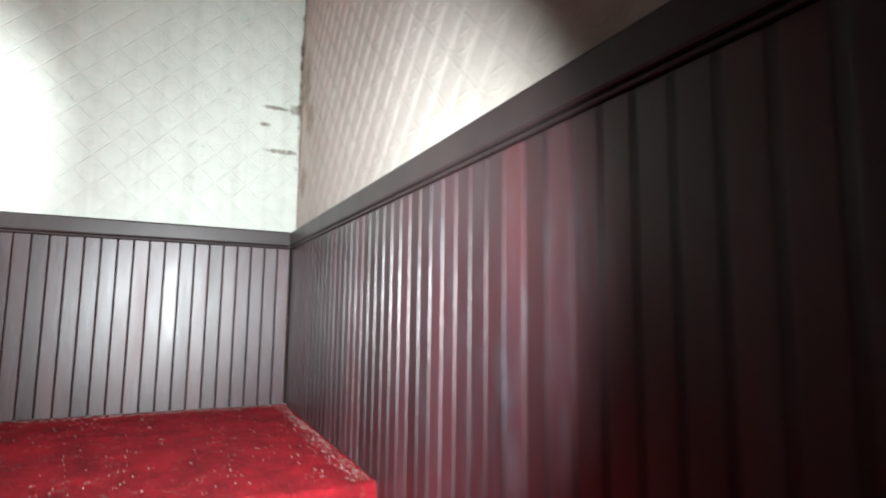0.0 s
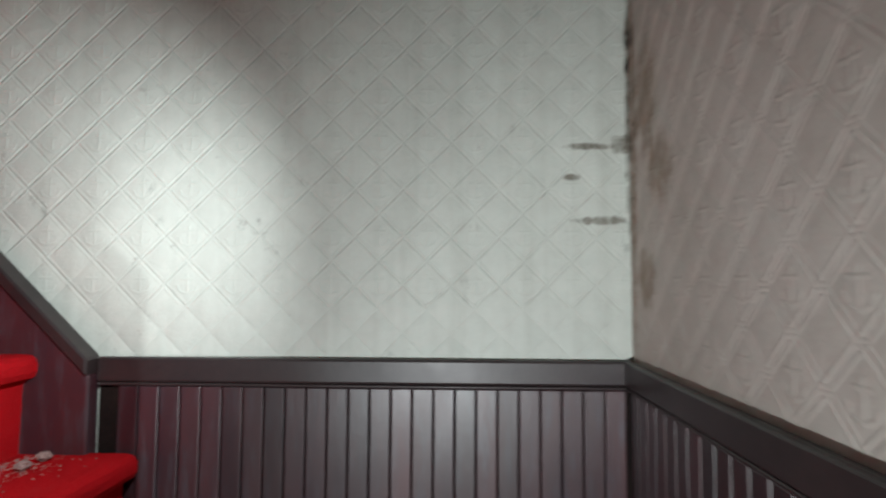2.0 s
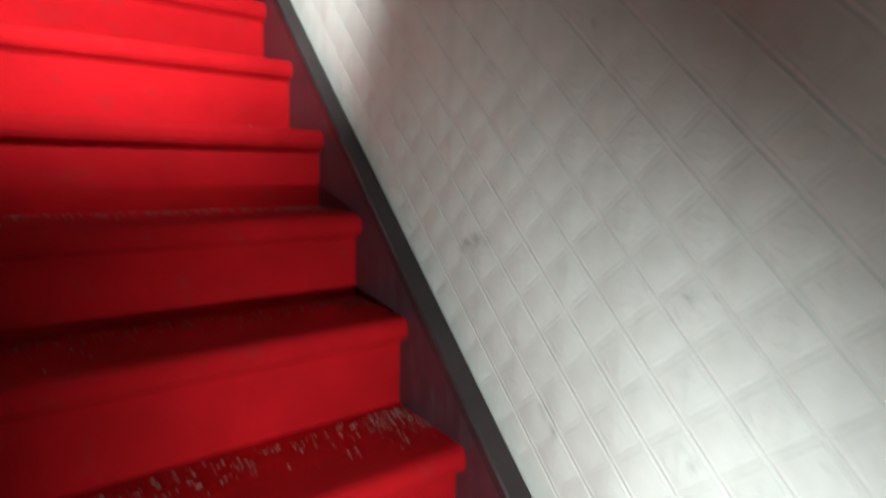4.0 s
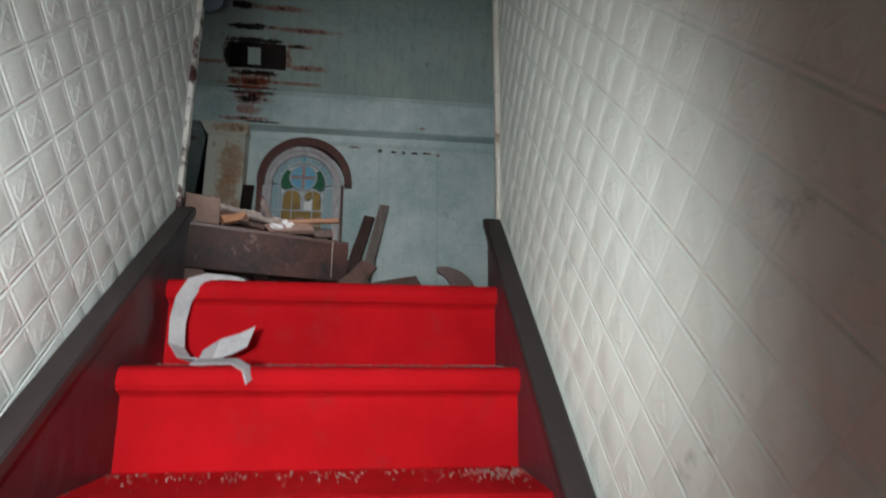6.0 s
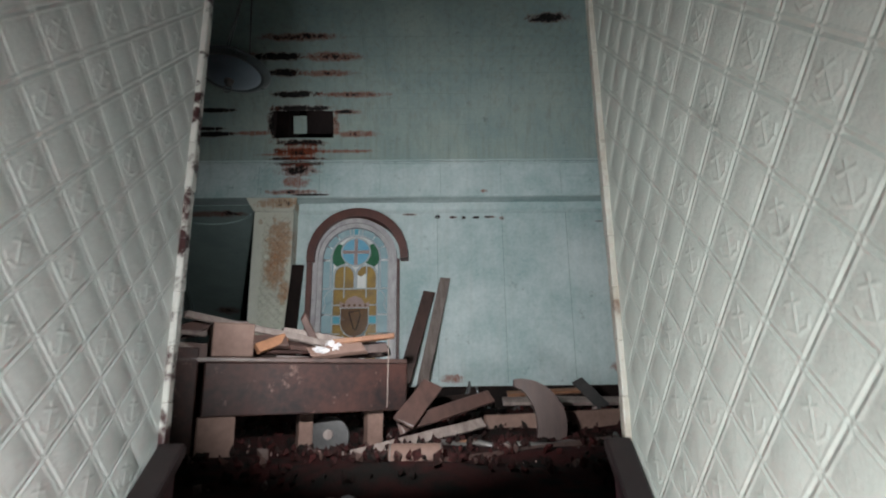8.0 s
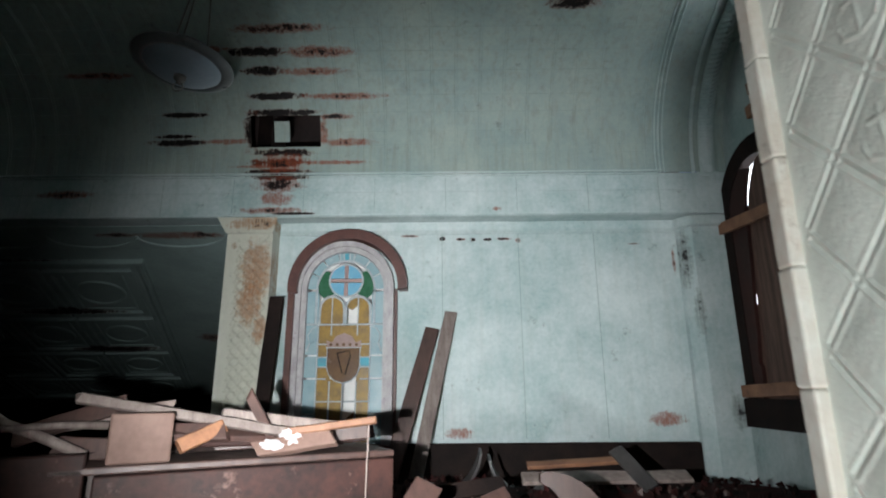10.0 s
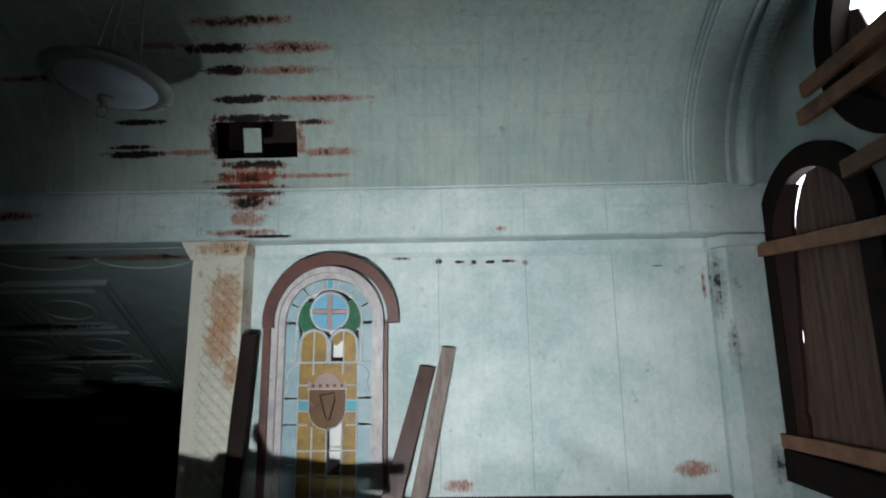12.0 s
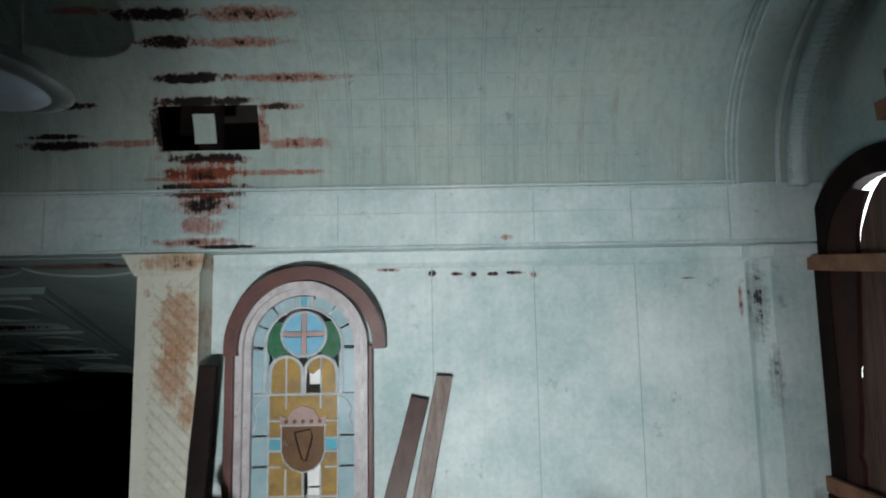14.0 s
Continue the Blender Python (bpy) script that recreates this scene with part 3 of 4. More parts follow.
# pilaster left of the window
pil = put("pilaster", box(-1.27, -0.985, YP, YW + 0.16, 0.0, BEAM), PILPAINT, None, "cream embossed pilaster stained orange by rust", "pilaster", "structure")
part("pressed_relief", relief(lambda a, u, h: (a, YP - h * 6.0, u), (-1.262, -0.992), (0.3, 1.555), 0.066, lambda a, u: 0.3 < u < 1.555 and -1.262 < a < -0.99, True, None), PILPAINT, pil, kind="stuff")
part("capital", prism([(-1.275, 1.565), (-0.98, 1.565), (-0.965, 1.60), (-0.955, BEAM - 0.001), (-1.34, BEAM - 0.001), (-1.29, 1.60)], YP - 0.022, YP - 0.001, "y", bevel=0.004), PILPAINT, pil)
part("edge_bead", box(-0.992, -0.978, YP - 0.008, YP + 0.01, 0.0, 1.56, 0.003), PILPAINT, pil)

# corner pilaster at the end wall
corner = put("pilaster_corner", prism([(1.645, 3.10), (1.70, 3.02), (1.90, 3.02), (XE + 0.1, 3.10), (XE + 0.1, YW + 0.16), (1.645, YW + 0.16)], 0.0, BEAM, "z"), CORNERPAINT, None, "teal corner pilaster with peeling mildewed paint", "pilaster", "structure")
part("capital", prism([(1.62, 3.08), (1.69, 2.985), (1.92, 2.985), (XE, 3.08), (XE, 3.14), (1.62, 3.14)], BEAM - 0.07, BEAM - 0.002, "z", bevel=0.008), HALLPAINT, corner)

# vault: sheet with a burnt-out opening
def vault_point(s):
    """s from 0 at the beam to 1 at the crown."""
    a = s * math.pi / 2
    return 1.45 + (YP - 0.012 - 1.45) * math.cos(a) ** 0.75, BAND + 0.95 * math.sin(a) ** 0.85


bm = bmesh.new()
NX, NS = 320, 70
xs = [LEFT + (XE - LEFT) * i / NX for i in range(NX + 1)]
grid = [[bm.verts.new((x, *vault_point(0.5 * (k / NS) + 0.5 * (k / NS) ** 2))) for k in range(NS + 1)] for x in xs]
for i in range(NX):
    for k in range(NS):
        c = sum((grid[i + a][k + b].co for a in (0, 1) for b in (0, 1)), Vector()) / 4
        if 2.155 < c.z < 2.355 and -1.15 < c.x < -0.695 and not (-1.015 < c.x < -0.91 and 2.19 < c.z < 2.32):
            continue
        bm.faces.new((grid[i][k], grid[i + 1][k], grid[i + 1][k + 1], grid[i][k + 1]))
vault = put("ceiling_vault", bm, VAULTPAINT, None, "curved teal metal ceiling with rust-eaten rows and a hole", "ceiling", "structure", smooth=True)
put("ceiling_vault_front", box(LEFT, XE, JAMB, 1.455, BAND + 0.94, BAND + 1.0), VAULTPAINT, None, "flat crown of the teal metal ceiling", "ceiling", "structure")
# Dark box added above the vault: blackens the hole, keeps the sky out.
put("attic_backing", box(LEFT, XE, YW + 0.5, YW + 0.6, BAND, 3.2), ATTIC, None, "dark sheet added behind the ceiling hole so it looks black", "wall", "structure")
put("attic_cover", box(LEFT, XE + 0.3, 0.0, YW + 0.6, 3.05, 3.2), ATTIC, None, "unseen dark cover added above the ceiling", "roof", "structure")
# rib against the end wall, an arch moulding
pts = [(XE - 0.13, *vault_point(0.5 * (k / 30) + 0.5 * (k / 30) ** 2)) for k in range(31)]
ribs = put("vault_rib", tube([(p[0], p[1] - 0.02, p[2] - 0.02) for p in pts], 0.045, 10), HALLPAINT, None, "carved plaster rope moulding along the vault end", "moulding", "structure", smooth=True)
twist = bmesh.new()
for k in range(60):
    y, z = vault_point(0.5 * (k / 60) + 0.5 * (k / 60) ** 2)
    y2, z2 = vault_point(min(1, 0.5 * ((k + 1) / 60) + 0.5 * ((k + 1) / 60) ** 2))
    tube([(XE - 0.175, y - 0.03, z - 0.03), (XE - 0.14, (y + y2) / 2 - 0.055, (z + z2) / 2 - 0.055), (XE - 0.09, y2 - 0.04, z2 - 0.04)], 0.008, 5, twist)
part("rope_carving", twist, HALLPAINT, ribs, kind="stuff")
for dx in (0.405, 0.43, 0.455):
    part("panel_bead", tube([(XE - dx, p[1] - 0.003, p[2] - 0.003) for p in pts], 0.006, 6), HALLPAINT, ribs)
part("outer_band", band([(XE - 0.215, p[1] - 0.004, p[2] - 0.004) for p in pts], 0.02, 0.012, (1, 0, 0)), HALLPAINT, ribs)


def vault_ribs():
    """Fine pressed lines of the vault sheets: pairs up the curve, single ones across."""
    verts, faces = [], []

    def ridge(points, side, w, h):
        k = len(verts)
        for p in points:
            p = Vector(p)
            out = Vector((0, 1.30 - p.y, 1.75 - p.z)).normalized()
            verts.extend([p - side * w, p + out * h, p + side * w])
        for i in range(len(points) - 1):
            a = k + 3 * i
            faces.extend([(a, a + 1, a + 4, a + 3), (a + 1, a + 2, a + 5, a + 4)])
    levels = [0.5 * (k / 24) + 0.5 * (k / 24) ** 2 for k in range(21)]
    x = -4.0
    while x < 1.47:
        for gap in (0.0, 0.016):
            for s0, s1 in ((0, 3), (9, 20)) if -1.16 < x + gap < -0.69 else ((0, 20),):
                ridge([(x + gap, *vault_point(levels[k])) for k in range(s0, s1 + 1)], Vector((1, 0, 0)), 0.0025, 0.0022)
        x += 0.155
    for z in (2.10, 2.155, 2.245, 2.36, 2.455, 2.57, 2.65, 2.727):
        s = next(k / 2000 for k in range(2000) if vault_point(k / 2000)[1] > z)
        y, z = vault_point(s)
        for x0, x1 in ((-4.0, -1.17), (-0.68, 1.47)) if 2.15 < z < 2.361 else ((-4.0, 1.47),):
            ridge([(x0, y, z), (x1, y, z)], Vector((0, 0.3, -0.95)), 0.002, 0.0018)
    me = bpy.data.meshes.new("lines")
    me.from_pydata(verts, [], faces)
    b = bmesh.new()
    b.from_mesh(me)
    bpy.data.meshes.remove(me)
    return b


part("pressed_relief", vault_ribs(), VAULTPAINT, vault, kind="stuff")

# ---------------------------------------------------------------- end wall and boarded windows
WY, WR, WZ0, WZ1 = 2.62, 0.385, 0.50, 1.60
RY, RZ, RR = 1.86, 2.36, 0.50


def ring_wall(y0, y1, z0, z1, cy, cz, r, n=40):
    """Wall piece with a round opening."""
    b = bmesh.new()
    inner = [(cy + r * math.cos(math.tau * i / n), cz + r * math.sin(math.tau * i / n)) for i in range(n)]

    def edge(p):
        d = Vector((p[0] - cy, p[1] - cz))
        k = min([(y1 - cy) / d.x if d.x > 1e-6 else 1e9, (y0 - cy) / d.x if d.x < -1e-6 else 1e9, (z1 - cz) / d.y if d.y > 1e-6 else 1e9, (z0 - cz) / d.y if d.y < -1e-6 else 1e9])
        return cy + d.x * k, cz + d.y * k
    rim = [edge(p) for p in inner]
    for x in (XE, XE + 0.06):
        a = [b.verts.new((x, *p)) for p in inner]
        c = [b.verts.new((x, *p)) for p in rim]
        for i in range(n):
            b.faces.new((a[i], a[(i + 1) % n], c[(i + 1) % n], c[i]))
    b.verts.ensure_lookup_table()
    for i in range(n):
        b.faces.new((b.verts[i], b.verts[(i + 1) % n], b.verts[2 * n + (i + 1) % n], b.verts[2 * n + i]))
    return b


lower_out = [(WY + WR, WZ0), (WY + WR, WZ1)] + arc(WY, WZ1, WR, 0, 90, 14)[1:] + [(WY, 2.001), (3.35, 2.001), (3.35, -0.2), (WY, -0.2), (WY, WZ0)]
lower_in = [(WY - WR, WZ0), (WY, WZ0), (WY, -0.2), (-0.1, -0.2), (-0.1, 1.84), (WY - 0.29, 1.84)] + [p for p in arc(WY, WZ1, WR, 140, 180, 10)]
wall_e = put("wall_end", prism(lower_out, XE, XE + 0.06, "x"), HALLPAINT, None, "teal end wall with tall boarded windows", "wall", "structure")
part("pier", prism(lower_in, XE, XE + 0.06, "x"), HALLPAINT, wall_e)
part("spandrel", prism([(WY, 2.001), (WY, WZ1 + WR)] + arc(WY, WZ1, WR, 90, 140, 8)[1:] + [(WY - 0.29, 1.84), (WY - 0.30, 2.001)], XE, XE + 0.06, "x"), HALLPAINT, wall_e)
part("upper_wall", ring_wall(-0.1, 2.321, 1.842, 3.05, RY, RZ, RR), HALLPAINT, wall_e)
part("upper_pier", box(XE, XE + 0.06, 2.322, 3.35, 2.003, 3.05), HALLPAINT, wall_e)


def arch_path(r, z0, n=20):
    return [(WY - r, z0)] + [(p[0], p[1]) for p in arc(WY, WZ1, r, 180, 0, n)] + [(WY + r, z0)]


win = holder("window_tall", "tall arched window boarded with torn plywood, daylight at its edge", "window", (XE, WY, WZ0), kind="structure")


def sub(name, bm, mat, label=""):
    bm.transform(Matrix.Translation((-XE, -WY, -WZ0)))
    return part(name, bm, mat, win, label)


fr = bmesh.new()
a, b_ = arch_path(WR + 0.045, WZ0), arch_path(WR - 0.075, WZ0)
for i in range(len(a) - 1):
    prism([a[i], a[i + 1], b_[i + 1], b_[i]], XE - 0.045, XE + 0.02, "x", fr)
sub("frame", fr, BLACKWOOD_AND_SHADE, "blackened arched frame")
sub("sill", box(XE - 0.07, XE + 0.10, WY - WR - 0.04, WY + WR + 0.04, WZ0 - 0.13, WZ0 + 0.03, 0.006), BLACKWOOD_AND_SHADE)
rng = random.Random(11)


def torn(z):
    """Torn edge of the plywood at height z."""
    return 2.885 - 0.105 * (z - 0.5) + 0.006 * noise.noise(Vector((z * 17, 3, 0)))


left_edge, strip = [], []
for k in range(40):
    z = WZ0 + 0.03 + k * (1.32 / 39)
    bend = max(0.0, z - 1.62) ** 2 * 1.4
    left_edge.append((torn(z) - bend - rng.uniform(0.0, 0.007), z))
    strip.append((torn(z) - bend + (-0.03 if z < 0.72 else -0.012 + 0.012 * noise.noise(Vector((z * 5, 0, 0)))) + max(0.0, z - 1.60) * 0.06, z))
sheet = left_edge + [(2.62, 1.893), (2.50, 1.900), (2.40, 1.885), (WY - WR + 0.06, 1.80), (WY - WR + 0.06, WZ0 + 0.03)]
sub("plywood", prism(sheet, XE - 0.015, XE - 0.003, "x"), PLY, "stained torn plywood sheet")
arch_in = [(WY + 0.315 * math.cos(radians(t)), WZ1 + 0.315 * math.sin(radians(t))) for t in range(62, -1, -6)]
sub("inner_board", prism(strip + arch_in + [(WY + 0.315, WZ0 + 0.03)], XE - 0.040, XE - 0.018, "x"), HOODDARK, "dark red-brown inner board")


def nailed(name, p, q, wide, thick, group="planks nailed over the windows"):
    return put(name, plank(p, q, wide, thick, 90, ragged=0.012), ORANGEWOOD, None, "raw brown plank nailed across a boarded window", "plank", group=group)


nailed("plank", (XE - 0.062, 3.19, 1.59), (XE - 0.062, 2.11, 1.51), 0.075, 0.028)
nailed("plank", (XE - 0.062, 3.23, 0.565), (XE - 0.062, 1.95, 0.60), 0.07, 0.028)
nailed("plank", (XE - 0.06, 2.54, 2.14), (XE - 0.06, 1.20, 2.17), 0.075, 0.03)
nailed("plank", (XE - 0.095, 2.44, 2.235), (XE - 0.095, 1.20, 2.30), 0.075, 0.03)
nailed("plank", (XE - 0.06, 2.31, 1.80), (XE - 0.06, 1.15, 1.86), 0.08, 0.03)

rose = holder("window_round", "round dark-framed window roughly boarded over", "window", (XE, RY, RZ), kind="structure")
fr = bmesh.new()
n = 36
for i in range(n):
    a0, a1 = math.tau * i / n, math.tau * (i + 1) / n
    q = [(RY + r * math.cos(t), RZ + r * math.sin(t)) for r, t in ((RR + 0.04, a0), (RR + 0.04, a1), (RR - 0.08, a1), (RR - 0.08, a0))]
    prism(q, XE - 0.05, XE + 0.03, "x", fr)
fr.transform(Matrix.Translation((-XE, -RY, -RZ)))
part("frame", fr, BLACKWOOD_AND_SHADE, rose, "blackened round frame")
pl = prism([(-0.42, -0.44), (0.40, -0.44), (0.42, -0.02), (0.30, 0.04), (0.05, -0.02), (-0.2, 0.05), (-0.42, 0.0)], 0.032, 0.044, "x")
part("plywood", pl, PLY, rose, "dark torn plywood sheet")
pl = prism([(0.31, 0.0), (0.44, -0.05), (0.44, 0.2), (0.36, 0.16)], 0.046, 0.056, "x")
part("plywood", pl, PLY, rose, "splintered plywood scrap")

# glowing sheet added outside the gaps, standing in for the bright daylight sky
m, nt, b = nodes("daylight_glow")
b.inputs["Base Color"].default_value = (0.9, 0.92, 0.95, 1)
b.inputs["Emission Color"].default_value = (0.9, 0.95, 1, 1)
b.inputs["Emission Strength"].default_value = 5.0
put("backdrop", box(XE + 1.2, XE + 1.25, -1.5, 5.0, -1.5, 5.0), m, None, "glowing sheet for overcast daylight outside the boarded windows", "backdrop", "structure")

# ---------------------------------------------------------------- stained-glass window
sg = holder("stained_glass_window", "arched stained-glass window of amber panes with missing pieces", "window", (XC, YW, 0.25), kind="structure")


def sgp(name, bm, mat, label=""):
    bm.transform(Matrix.Translation((-XC, -YW, -0.25)))
    return part(name, bm, mat, sg, label)


def arch_ring(r0, r1, y0, y1, z0, cz=ZC, cx=XC, n=28):
    fr = bmesh.new()
    a = [(cx - r0, z0)] + arc(cx, cz, r0, 180, 0, n) + [(cx + r0, z0)]
    c = [(cx - r1, z0)] + arc(cx, cz, r1, 180, 0, n) + [(cx + r1, z0)]
    for i in range(len(a) - 1):
        prism([a[i], a[i + 1], c[i + 1], c[i]], y0, y1, "y", fr)
    return fr


GY = YW - 0.035
sgp("frame", arch_ring(0.312, 0.278, YW - 0.085, YW + 0.06, 0.28), FRAMEPAINT, "grey weathered outer frame")
sgp("inner_frame", arch_ring(0.279, 0.245, YW - 0.06, YW + 0.05, 0.28), FRAMEPAINT)
hood = bmesh.new()
prof_a, prof_b = arc(XC + 0.022, ZC + 0.005, 0.376, 186, -2, 34), arc(XC + 0.022, ZC + 0.0, 0.318, 186, -2, 34)
for i in range(34):
    prism([prof_a[i], prof_a[i + 1], prof_b[i + 1], prof_b[i]], YW - 0.125, YW - 0.002, "y", hood)
sgp("hood", hood, HOOD, "red-brown arched wooden hood, cracked at the top")
sgp("jamb_board", box(XC - 0.352, XC - 0.314, YW - 0.11, YW - 0.002, 0.28, ZC - 0.03, 0.003), HOOD, "red-brown side board")
sgp("jamb_strip", box(XC + 0.3135, XC + 0.332, YW - 0.06, YW - 0.002, 0.28, ZC, 0.003), HOOD)
sgp("sill", box(XC - 0.36, XC + 0.35, YW - 0.11, YW + 0.05, 0.235, 0.277, 0.004), HOOD)
sgp("backing_board", box(XC - 0.30, XC + 0.30, YW + 0.10, YW + 0.115, 0.24, 1.55), WHITEBOARD, "white board behind the glass")

PANE_T = 0.006


def pane(outline, mat, label="", lift=0.0):
    out = [(XC + p[0], p[1]) for p in outline]
    return sgp("pane", prism(out, GY - lift, GY + PANE_T - lift, "y"), mat, label)


def came(points, r=0.0062, mat=None):
    return sgp("lead_came", tube([(XC + p[0], GY - 0.001, p[1]) for p in points], r, 6), mat or LEAD)


cols = (-0.165, -0.0825, 0.0, 0.0825, 0.165)
rows = (0.285, 0.40, 0.528, 0.663, 0.735, 0.795, 0.875, 0.998)
for r, (z0, z1) in enumerate(zip(rows, rows[1:])):
    for c, (x0, x1) in enumerate(zip(cols, cols[1:])):
        q = [(x0, z0), (x1, z0), (x1, z1), (x0, z1)]
        if c in (1, 2) and 3 <= r <= 5:
            continue
        if c == 2 and r == 2:
            continue
        if c == 2 and r == 1:
            pane([(x0, z0), (x1, z0), (x1 - 0.01, z0 + 0.02), (x1 - 0.004, z0 + 0.07), (x0 + 0.03, z0 + 0.03)], BROWNGLASS, "broken brown shard", 0.0)
            continue
        pane(q, CYAN if r == 4 else AMBER)
# shield panel with a harp, and the crown piece above it
pane([(-0.1, 0.85), (-0.1, 0.735), (-0.085, 0.69), (-0.05, 0.655), (0, 0.640), (0.05, 0.655), (0.085, 0.69), (0.1, 0.735), (0.1, 0.85)], BROWNGLASS, "brown shield-shaped pane painted with a harp", 0.007)
came([(-0.102, 0.852), (-0.102, 0.735), (-0.087, 0.688), (-0.05, 0.652), (0, 0.637), (0.05, 0.652), (0.087, 0.688), (0.102, 0.735), (0.102, 0.852)], 0.005)
sgp("harp_drawing", tube([(XC + p[0], GY - 0.008, p[1]) for p in ((-0.04, 0.82), (0.035, 0.835), (0.045, 0.80), (0.015, 0.69), (-0.005, 0.70), (-0.04, 0.82))], 0.004, 5), BLACKWOOD_AND_SHADE, "painted harp outline")
pane([(-0.105, 0.853), (0.105, 0.853), (0.11, 0.90), (0.075, 0.885), (0.05, 0.925), (0.0, 0.945), (-0.05, 0.925), (-0.075, 0.885), (-0.11, 0.90)], PINK, "pale pink crown piece", 0.007)
came([(-0.11, 0.854), (0.11, 0.854)], 0.007)
for i in range(5):
    x = -0.08 + i * 0.04
    sgp("crown_boss", tube([(XC + x, GY - 0.010, 0.872), (XC + x, GY - 0.006, 0.872)], 0.010, 10), BROWNGLASS)
for z in rows[:-1]:
    if z in rows[3:6]:
        came([(cols[0], z), (-0.105, z)], 0.005), came([(0.105, z), (cols[-1], z)], 0.005)
    else:
        came([(cols[0], z), (cols[-1], z)], 0.005)
came([(-0.24, 0.998), (0.24, 0.998)], 0.006)
for x in cols:
    if abs(x) > 0.15 or abs(x) < 0.01:
        top = 0.64 if abs(x) < 0.01 else 0.998
        came([(x, 0.285), (x, top)], 0.005)
    else:
        came([(x, 0.285), (x, 0.65)], 0.005)
        came([(x, 0.93), (x, 0.998)], 0.005)
# border strips
for s in (-1, 1):
    for z0, z1 in ((0.285, 0.45), (0.46, 0.66), (0.67, 0.80), (0.81, 0.998), (1.006, 1.21)):
        x0, x1 = sorted((s * 0.168, s * 0.243))
        pane([(x0, z0), (x1, z0), (x1, z1), (x0, z1)], SLATE)
    pane([(s * 0.168, 0.90), (s * 0.215, 0.88), (s * 0.225, 0.93), (s * 0.20, 0.97), (s * 0.168, 0.985)], SLATE, "grey-blue scroll piece", 0.007)
    came([(s * 0.17, 0.985), (s * 0.205, 0.97), (s * 0.228, 0.93), (s * 0.215, 0.885), (s * 0.235, 0.83)], 0.006)
    # lancets
    cx = s * 0.083
    left = [(cx - 0.074, 1.003), (cx - 0.002, 1.003), (cx - 0.002, 1.175)] + arc(cx, 1.10, 0.074, 92, 180, 8)
    right = [(cx + 0.002, 1.003), (cx + 0.074, 1.003)] + arc(cx, 1.10, 0.074, 0, 88, 8) + [(cx + 0.002, 1.175)]
    if s > 0:
        left = [(cx - 0.074, 1.11), (cx - 0.04, 1.09), (cx - 0.002, 1.12), (cx - 0.002, 1.175)] + arc(cx, 1.10, 0.074, 92, 175, 8)
    pane(left, AMBER), pane(right, AMBER)
    came([(cx - 0.077, 1.0)] + arc(cx, 1.10, 0.077, 180, 0, 14) + [(cx + 0.077, 1.0)], 0.009)
    came([(cx, 1.0), (cx, 1.175)], 0.004)
    g = [(s * 0.105, 1.281)] + [(s * abs(p[0]), p[1]) for p in arc(0, 1.281, 0.108, 0, -50, 6)] + [(s * 0.14, 1.165), (s * 0.175, 1.20), (s * 0.18, 1.281), (s * 0.15, 1.35), (s * 0.10, 1.335)]
    pane(g, GREEN, "", 0.0)
pane([(-0.012, 0.985), (0.012, 0.985), (0.014, 1.09), (0.0, 1.11), (-0.014, 1.09)], PINK)
# roundel
for k in range(4):
    a0 = 90 * k
    q = [(0.014 * (1 if k in (0, 3) else -1), 1.281 + 0.014 * (1 if k < 2 else -1))] + [(p[0], p[1]) for p in arc(0, 1.281, 0.104, a0 + 8, a0 + 82, 8)]
    pane(q, BLUE)
for q in ([(-0.013, 1.178), (0.013, 1.178), (0.011, 1.267), (-0.011, 1.267)], [(-0.011, 1.295), (0.011, 1.295), (0.013, 1.385), (-0.013, 1.385)],
          [(-0.103, 1.269), (-0.013, 1.271), (-0.013, 1.291), (-0.103, 1.294)], [(0.013, 1.271), (0.103, 1.269), (0.103, 1.294), (0.013, 1.291)]):
    pane(q, PINK)
pane([(-0.012, 1.268), (0.012, 1.268), (0.012, 1.294), (-0.012, 1.294)], PINK)
came(arc(0, 1.281, 0.107, 0, 360, 28), 0.007)
big = arc(0, 1.225, 0.185, 0, 180, 22)
came([(0.185, 1.0)] + big + [(-0.185, 1.0)], 0.008)
for k in range(7):
    a0, a1 = 180 * k / 7 + 1, 180 * (k + 1) / 7 - 1
    if k == 3:
        continue
    pane(arc(0, 1.222, 0.192, a0, a1, 6) + arc(0, 1.222, 0.243, a1, a0, 6), SLATE)
for x in (-0.045, -0.018, 0.018, 0.045):
    came([(x, 1.405), (x * 1.05, 1.46)], 0.005)
pane([(-0.016, 1.41), (0.016, 1.41), (0.016, 1.462), (-0.016, 1.462)], CYAN), pane([(-0.043, 1.41), (-0.02, 1.412), (-0.02, 1.462), (-0.043, 1.458)], SLATE), pane([(0.02, 1.41), (0.043, 1.41), (0.043, 1.458), (0.02, 1.462)], SLATE)

# ---------------------------------------------------------------- side space under the sloped coffered ceiling
DOWN = Vector((-0.29, 0.94, -0.245))     # the way it falls from the beam
ORI = Vector((-1.26, YP + 0.16, BEAM - 0.002))
ACR = Vector((1, 0, 0))
NRM = DOWN.cross(ACR).normalized()
if NRM.z > 0:
    NRM = -NRM


def slab(u0, u1, v0, v1, lift, thick, bm=None, bevel=0.0):
    b = box(u0, u1, v0, v1, -thick, 0, bevel)
    for v in b.verts:
        v.co = ORI + ACR * v.co.x + DOWN * v.co.y + NRM * (lift + v.co.z)
    return merge(bm, b)


